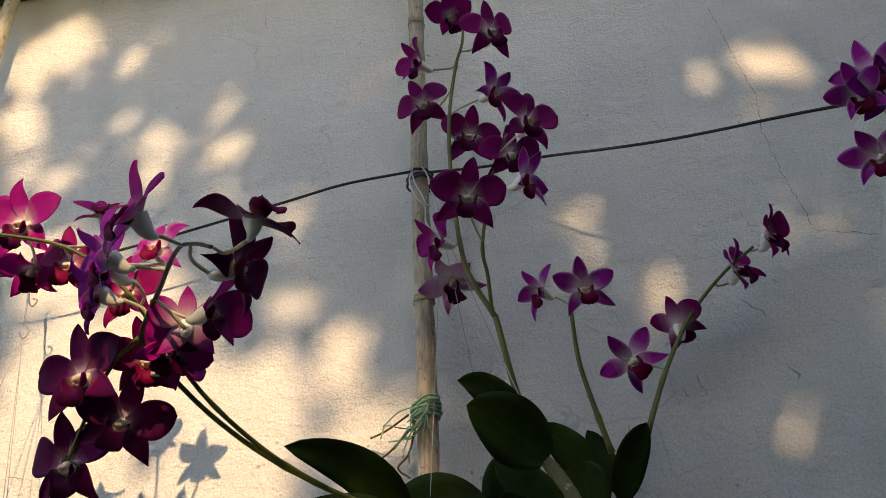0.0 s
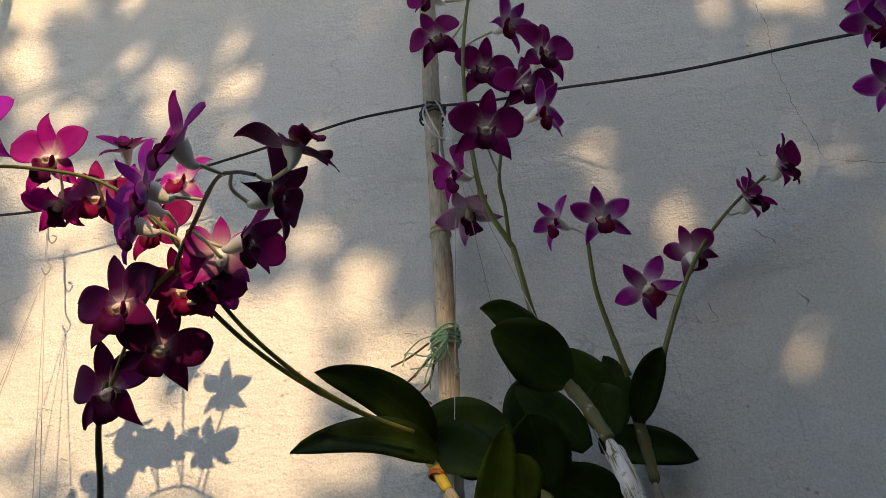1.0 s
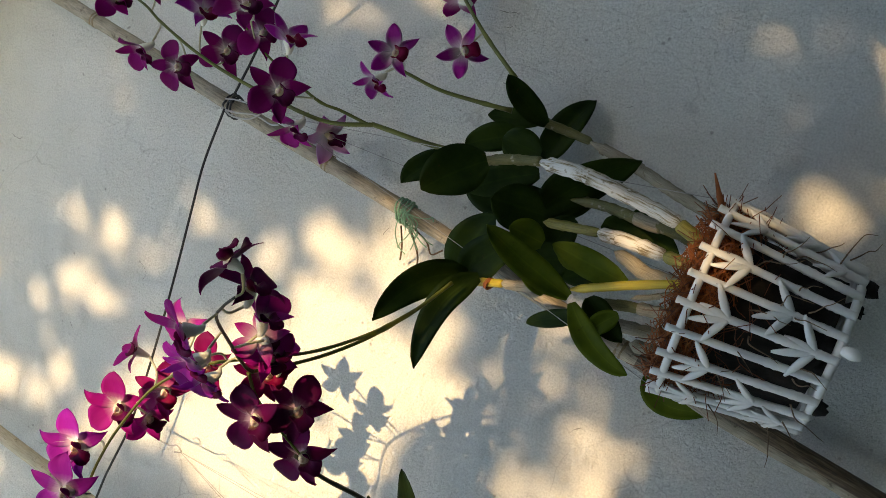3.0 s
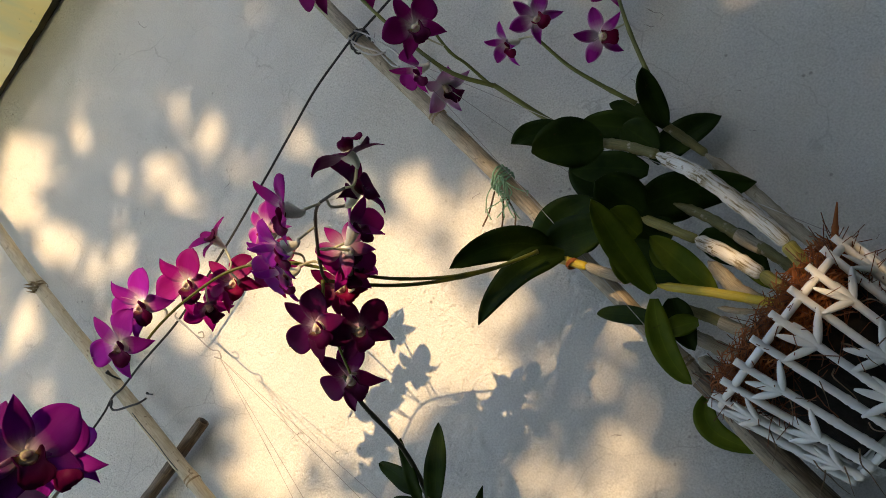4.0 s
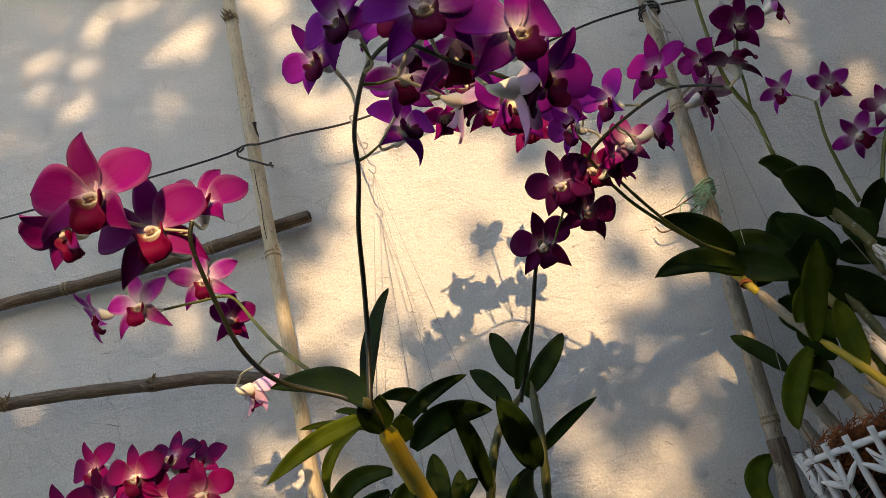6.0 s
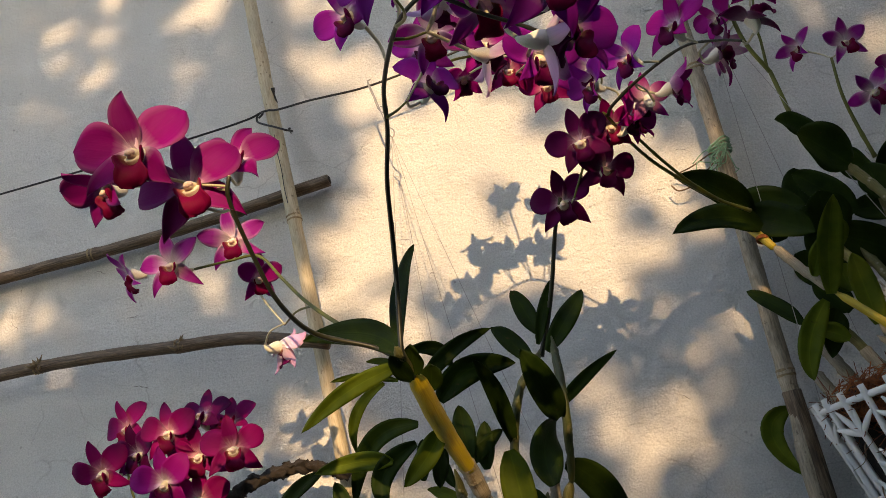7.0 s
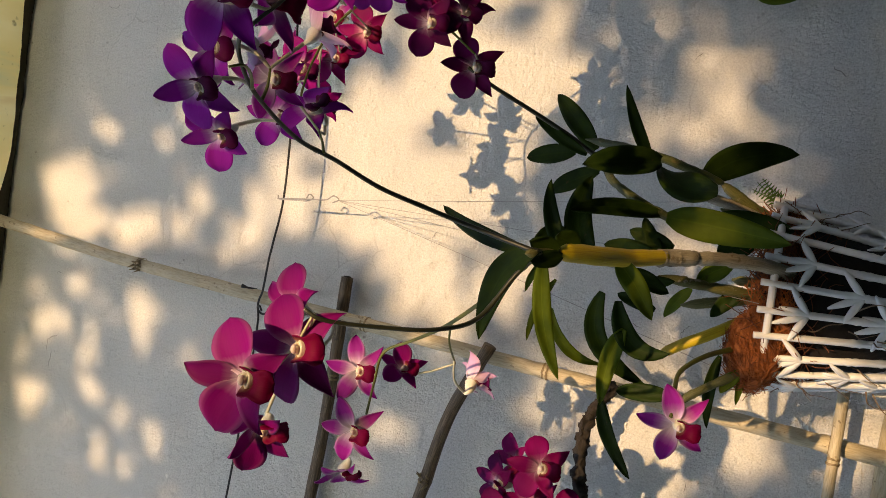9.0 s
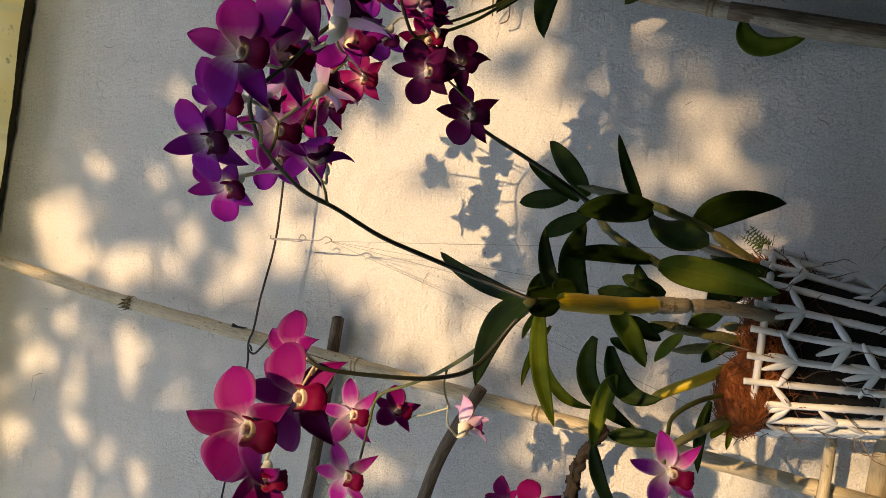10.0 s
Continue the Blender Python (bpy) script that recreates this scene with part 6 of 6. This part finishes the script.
gap(-0.118, 1.737, 0.014)
gap(-0.520, 1.645, 0.013)
gap(-0.496, 1.582, 0.013)
gap(-0.557, 1.594, 0.013)
gap(-0.591, 2.383, 0.014)
gap(-0.643, 2.443, 0.012)
gap(-0.566, 2.301, 0.014)
gap(-0.696, 2.392, 0.012)
gap(-0.312, 2.093, 0.010)
gap(-0.470, 2.159, 0.014)
gap(-0.433, 2.117, 0.013)
gap(-0.492, 2.257, 0.013)
gap(-0.609, 2.240, 0.011)
gap(-0.455, 1.245, 0.016)
gap(-0.484, 1.237, 0.015)
gap(-0.496, 1.273, 0.015)
gap(-0.536, 1.321, 0.013)
gap(-0.066, 1.732, 0.010)
gap(-0.244, 1.578, 0.017)
gap(-0.173, 1.523, 0.015)
gap(-0.262, 1.474, 0.012)
gap(-0.117, 1.646, 0.012)
gap(-0.911, 1.884, 0.014)
gap(-0.835, 1.760, 0.012)
gap(-0.452, 1.522, 0.014)
gap(-0.398, 1.543, 0.014)
gap(-0.236, 1.627, 0.014)
gap(-0.179, 1.555, 0.012)
gap(-0.578, 2.198, 0.014)
gap(-0.620, 2.272, 0.014)
gap(-0.570, 2.385, 0.012)
gap(-0.740, 2.158, 0.012)
gap(-0.805, 2.245, 0.012)
gap(-0.791, 2.311, 0.010)
gap(-0.355, 2.195, 0.020)
gap(-0.408, 2.141, 0.014)
gap(-0.236, 2.171, 0.013)
gap(-0.244, 2.218, 0.011)
gap(0.114, 1.840, 0.010)
gap(0.212, 1.531, 0.013)
gap(-0.118, 1.637, 0.010)
gap(-0.125, 1.720, 0.014)
gap(-0.372, 1.440, 0.018)
gap(-0.420, 1.480, 0.016)
gap(-0.92, 2.510, 0.026)
gap(-0.80, 2.500, 0.026)
gap(-0.70, 2.520, 0.026)
gap(-0.60, 2.500, 0.026)
gap(-0.52, 2.520, 0.026)
gap(-0.42, 2.500, 0.026)
gap(-0.299, 1.892, 0.072)
gap(-0.415, 1.818, 0.058)
gap(-0.381, 1.902, 0.058)
gap(-0.444, 2.347, 0.055)
gap(-0.350, 1.811, 0.055)
gap(-0.222, 1.726, 0.051)
gap(-0.289, 1.744, 0.050)
gap(-0.210, 1.790, 0.046)
gap(-0.541, 1.462, 0.042)
gap(-0.514, 1.427, 0.042)
gap(-0.573, 1.494, 0.042)
gap(-0.185, 1.831, 0.042)
gap(-0.356, 1.727, 0.041)
gap(0.222, 1.424, 0.027)
gap(-0.371, 1.760, 0.040)
gap(-0.444, 1.705, 0.039)
gap(-0.468, 1.803, 0.039)
gap(-0.488, 1.763, 0.039)
gap(-0.253, 1.834, 0.039)
gap(-0.518, 1.507, 0.037)
gap(-0.561, 1.621, 0.037)
gap(-0.435, 2.038, 0.035)
gap(-0.362, 1.994, 0.035)
gap(-0.406, 1.985, 0.035)
gap(-0.092, 1.778, 0.033)
gap(-0.223, 1.665, 0.032)
gap(-0.125, 1.851, 0.032)
gap(0.097, 1.430, 0.021)
gap(-0.565, 1.420, 0.030)
gap(-0.541, 1.340, 0.030)
gap(-0.592, 1.552, 0.029)
gap(-0.300, 1.965, 0.029)
gap(-0.484, 2.295, 0.028)
gap(-0.475, 2.237, 0.028)
gap(-0.538, 1.581, 0.028)
gap(-0.608, 2.188, 0.027)
gap(0.321, 2.093, 0.026)
gap(-0.169, 1.710, 0.026)
gap(-0.508, 2.333, 0.026)
gap(-0.485, 2.314, 0.026)
gap(-0.469, 2.197, 0.026)
gap(-0.458, 2.140, 0.026)
gap(-0.149, 1.701, 0.025)
gap(-0.630, 2.364, 0.025)
gap(-0.624, 2.335, 0.025)
gap(-0.576, 2.310, 0.025)
gap(-0.675, 2.277, 0.024)
gap(-0.315, 2.154, 0.023)
gap(-0.312, 2.106, 0.023)
gap(-0.517, 1.316, 0.023)
gap(-0.704, 1.829, 0.023)
gap(-0.227, 1.505, 0.023)
gap(-0.746, 2.376, 0.023)
gap(-0.501, 1.281, 0.023)
gap(-0.398, 1.454, 0.022)
gap(-0.413, 1.480, 0.022)
gap(-0.370, 1.521, 0.022)
gap(-0.335, 1.411, 0.022)
gap(-0.366, 1.481, 0.022)
gap(-0.352, 1.466, 0.022)
gap(-0.316, 1.432, 0.022)
gap(-0.325, 1.454, 0.022)
gap(-0.591, 1.578, 0.022)
gap(-0.627, 1.590, 0.022)
gap(-0.641, 1.531, 0.022)
gap(-0.661, 1.553, 0.022)
gap(-0.665, 1.498, 0.022)
gap(-0.646, 1.494, 0.022)
gap(-0.716, 1.596, 0.022)
gap(-0.634, 1.571, 0.022)
gap(-0.612, 1.564, 0.022)
gap(-0.701, 1.555, 0.022)
gap(-0.730, 1.536, 0.022)
gap(-0.524, 1.360, 0.022)
gap(-0.713, 2.265, 0.022)
gap(-0.164, 1.787, 0.021)
gap(-0.132, 1.781, 0.021)
gap(-0.173, 1.918, 0.021)
gap(-0.429, 1.399, 0.020)
gap(-0.408, 1.393, 0.020)
gap(-0.396, 1.373, 0.020)
gap(-0.459, 1.414, 0.020)
gap(-0.438, 1.387, 0.020)
gap(-0.462, 1.348, 0.020)
gap(-0.470, 1.315, 0.020)
gap(-0.482, 2.082, 0.019)
gap(-0.492, 2.060, 0.019)
gap(-0.200, 1.547, 0.019)
gap(-0.621, 2.110, 0.019)
gap(-0.175, 1.491, 0.019)
gap(-0.144, 1.751, 0.019)
gap(-0.240, 1.542, 0.018)
gap(-0.882, 1.860, 0.018)
gap(-0.909, 1.834, 0.018)
gap(-0.648, 1.808, 0.018)
gap(-0.349, 2.306, 0.018)
gap(-0.228, 2.124, 0.017)
gap(-0.759, 2.145, 0.017)
gap(-0.845, 1.826, 0.017)
gap(-0.005, 1.455, 0.017)
gap(0.046, 1.423, 0.017)
gap(-0.041, 1.485, 0.017)
gap(-0.723, 2.211, 0.016)
gap(-0.091, 1.708, 0.016)
gap(-0.071, 1.690, 0.016)
gap(0.304, 1.817, 0.016)
gap(-0.933, 1.957, 0.015)
gap(-0.909, 1.933, 0.015)
gap(0.157, 1.863, 0.015)
gap(0.216, 1.719, 0.010)
gap(0.208, 1.702, 0.010)
gap(-0.238, 1.468, 0.015)
gap(-0.002, 1.408, 0.015)
gap(-0.246, 2.141, 0.015)
gap(0.105, 1.932, 0.014)
gap(-0.163, 1.534, 0.014)
gap(-0.005, 1.506, 0.014)
gap(-0.081, 1.597, 0.013)
gap(0.284, 1.884, 0.012)
gap(0.299, 1.881, 0.012)
gap(0.295, 2.048, 0.012)
gap(0.357, 2.083, 0.012)
gap(-0.744, 2.139, 0.012)
gap(-0.269, 1.578, 0.012)
gap(-0.142, 1.608, 0.011)
gap(-0.233, 2.061, 0.011)
gap(-0.225, 2.043, 0.011)
gap(-0.217, 2.024, 0.011)
gap(-0.790, 2.184, 0.011)
gap(-0.838, 2.127, 0.011)
gap(-0.257, 1.620, 0.011)
gap(-0.264, 1.610, 0.011)
gap(-0.429, 1.283, 0.011)
gap(-0.448, 1.277, 0.011)
gap(-0.467, 1.271, 0.011)
gap(-0.140, 1.591, 0.011)
gap(-0.155, 1.605, 0.011)
gap(-0.189, 1.600, 0.011)
gap(-0.215, 1.621, 0.011)
gap(-0.178, 1.632, 0.011)
gap(-0.252, 1.627, 0.011)
gap(-0.235, 1.616, 0.011)
gap(-0.271, 1.616, 0.011)
gap(-0.274, 1.799, 0.011)
gap(-0.195, 1.628, 0.011)
gap(-0.205, 1.639, 0.011)
gap(-0.065, 2.208, 0.011)
gap(-0.174, 2.005, 0.011)
gap(-0.166, 1.984, 0.011)
gap(-0.157, 1.963, 0.011)
gap(0.105, 1.919, 0.011)
gap(-0.775, 2.244, 0.011)
gap(-0.771, 2.230, 0.011)
gap(-0.113, 1.610, 0.009)
gap(0.259, 2.093, 0.009)

tree = thing("shade_tree", "leafy garden tree whose crown dapples the sun on the wall", "tree", at=(2.9, -3.9, 0.0))
rnd = random.Random(99)
lv, lf, lu = [], [], []


def crown_leaf(c, n, d, ln):
    s = n.cross(d).normalized()
    o = len(lv)
    for t, w in ((0, 0.05), (0.25, 0.8), (0.55, 1.0), (0.85, 0.5), (1.0, 0.03)):
        p = c + d * (t - 0.5) * ln - n * 0.10 * ln * t * t
        for k in (-1, 0, 1):
            lv.append(p + s * k * w * ln * 0.21 + n * abs(k) * w * ln * 0.05)
            lu.append((0.5 + 0.5 * k, t))
    for j in range(4):
        for k in range(2):
            q = o + j * 3 + k
            lf.append((q, q + 1, q + 4, q + 3))


STEP = 0.0150
z = 0.75
while z < 2.80:
    x = -2.00
    while x < 1.25:
        px, pz = x + rnd.uniform(-1, 1) * STEP * 0.6, z + rnd.uniform(-1, 1) * STEP * 0.6
        ln = rnd.uniform(0.042, 0.062)
        edge = rnd.uniform(-0.006, 0.010)
        free = any((px - gx) ** 2 + (pz - gz) ** 2 < (gr + edge) ** 2 for gx, gz, gr in GAPS)
        if not free:
            far = rnd.uniform(2.6, 3.8)
            c = Vector((px, 0, pz)) - SUN_WAY * far - tree.location
            nrm = (-SUN_WAY + Vector((rnd.gauss(0, 0.45), rnd.gauss(0, 0.45), rnd.gauss(0, 0.45)))).normalized()
            d = nrm.cross(Vector((rnd.uniform(-1, 1), rnd.uniform(-1, 1), rnd.uniform(-1, 1)))).normalized()
            crown_leaf(c, nrm, d, ln)
            if not any((px - gx) ** 2 + (pz - gz) ** 2 < (gr + 0.034) ** 2 for gx, gz, gr in GAPS):
                crown_leaf(c + SUN_WAY * 0.3, nrm, d.cross(nrm), ln)
        x += STEP
    z += STEP
crown = put("crown", mesh_of("crown", lv, lf, M_tree_leaf, lu), tree)
tagged(crown, "", "", "", "stuff")
v, f, u = tube(smooth_path([Vector((0, 0, -0.1)), Vector((0.04, 0.02, 1.0)), Vector((0.0, 0.05, 2.1)), Vector((-0.1, 0.0, 3.2)), Vector((-0.3, -0.1, 4.4))], 8), lambda s, d: 0.13 * (1 - 0.75 * s), 14)
put("trunk", mesh_of("trunk", v, f, M_bark, u), tree)
for q in (((-0.15, 0.0, 3.4), (-0.7, 0.05, 3.95), (-1.6, 0.0, 4.25), (-2.6, 0.0, 4.35), (-3.6, 0.0, 4.4)), ((-0.25, 0.0, 4.1), (-1.0, 0.15, 4.6), (-2.2, 0.1, 4.9), (-3.0, 0.0, 5.0)), ((0, 0.02, 2.2), (0.5, -0.2, 2.8), (0.9, -0.3, 3.6))):
    v, f, u = tube(smooth_path([Vector(p) for p in q], 8), lambda s, d: 0.045 * (1 - 0.8 * s), 9)
    put("limb", mesh_of("limb", v, f, M_bark, u), tree)

# unseen hedge across the yard, added to block low sky light from the wall
hedge = thing("hedge", "unseen green hedge added to hold low sky light off the wall", "hedge", at=(0, -2.6, 0))
core = box_mesh("hedge_core", -4.5, 4.5, -0.2, 0.2, -0.02, 1.72, M_tree_leaf)
put("core", core, hedge)
lv, lf, lu = [], [], []
rnd = random.Random(17)
for k in range(5200):
    p = Vector((rnd.uniform(-4.5, 4.5), 0.22 + rnd.uniform(-0.04, 0.06), rnd.uniform(0.02, 1.76)))
    if rnd.random() < 0.2:
        p = Vector((p.x, rnd.uniform(-0.2, 0.2), 1.74 + rnd.uniform(-0.03, 0.05)))
    nrm = Vector((rnd.gauss(0, 0.6), 1.0, rnd.gauss(0.3, 0.6))).normalized()
    d = nrm.cross(Vector((rnd.uniform(-1, 1), rnd.uniform(-1, 1), rnd.uniform(-1, 1)))).normalized()
    crown_leaf(p, nrm, d, rnd.uniform(0.07, 0.12))
tagged(put("foliage", mesh_of("foliage", lv, lf, M_tree_leaf, lu), hedge), "", "", "", "stuff")
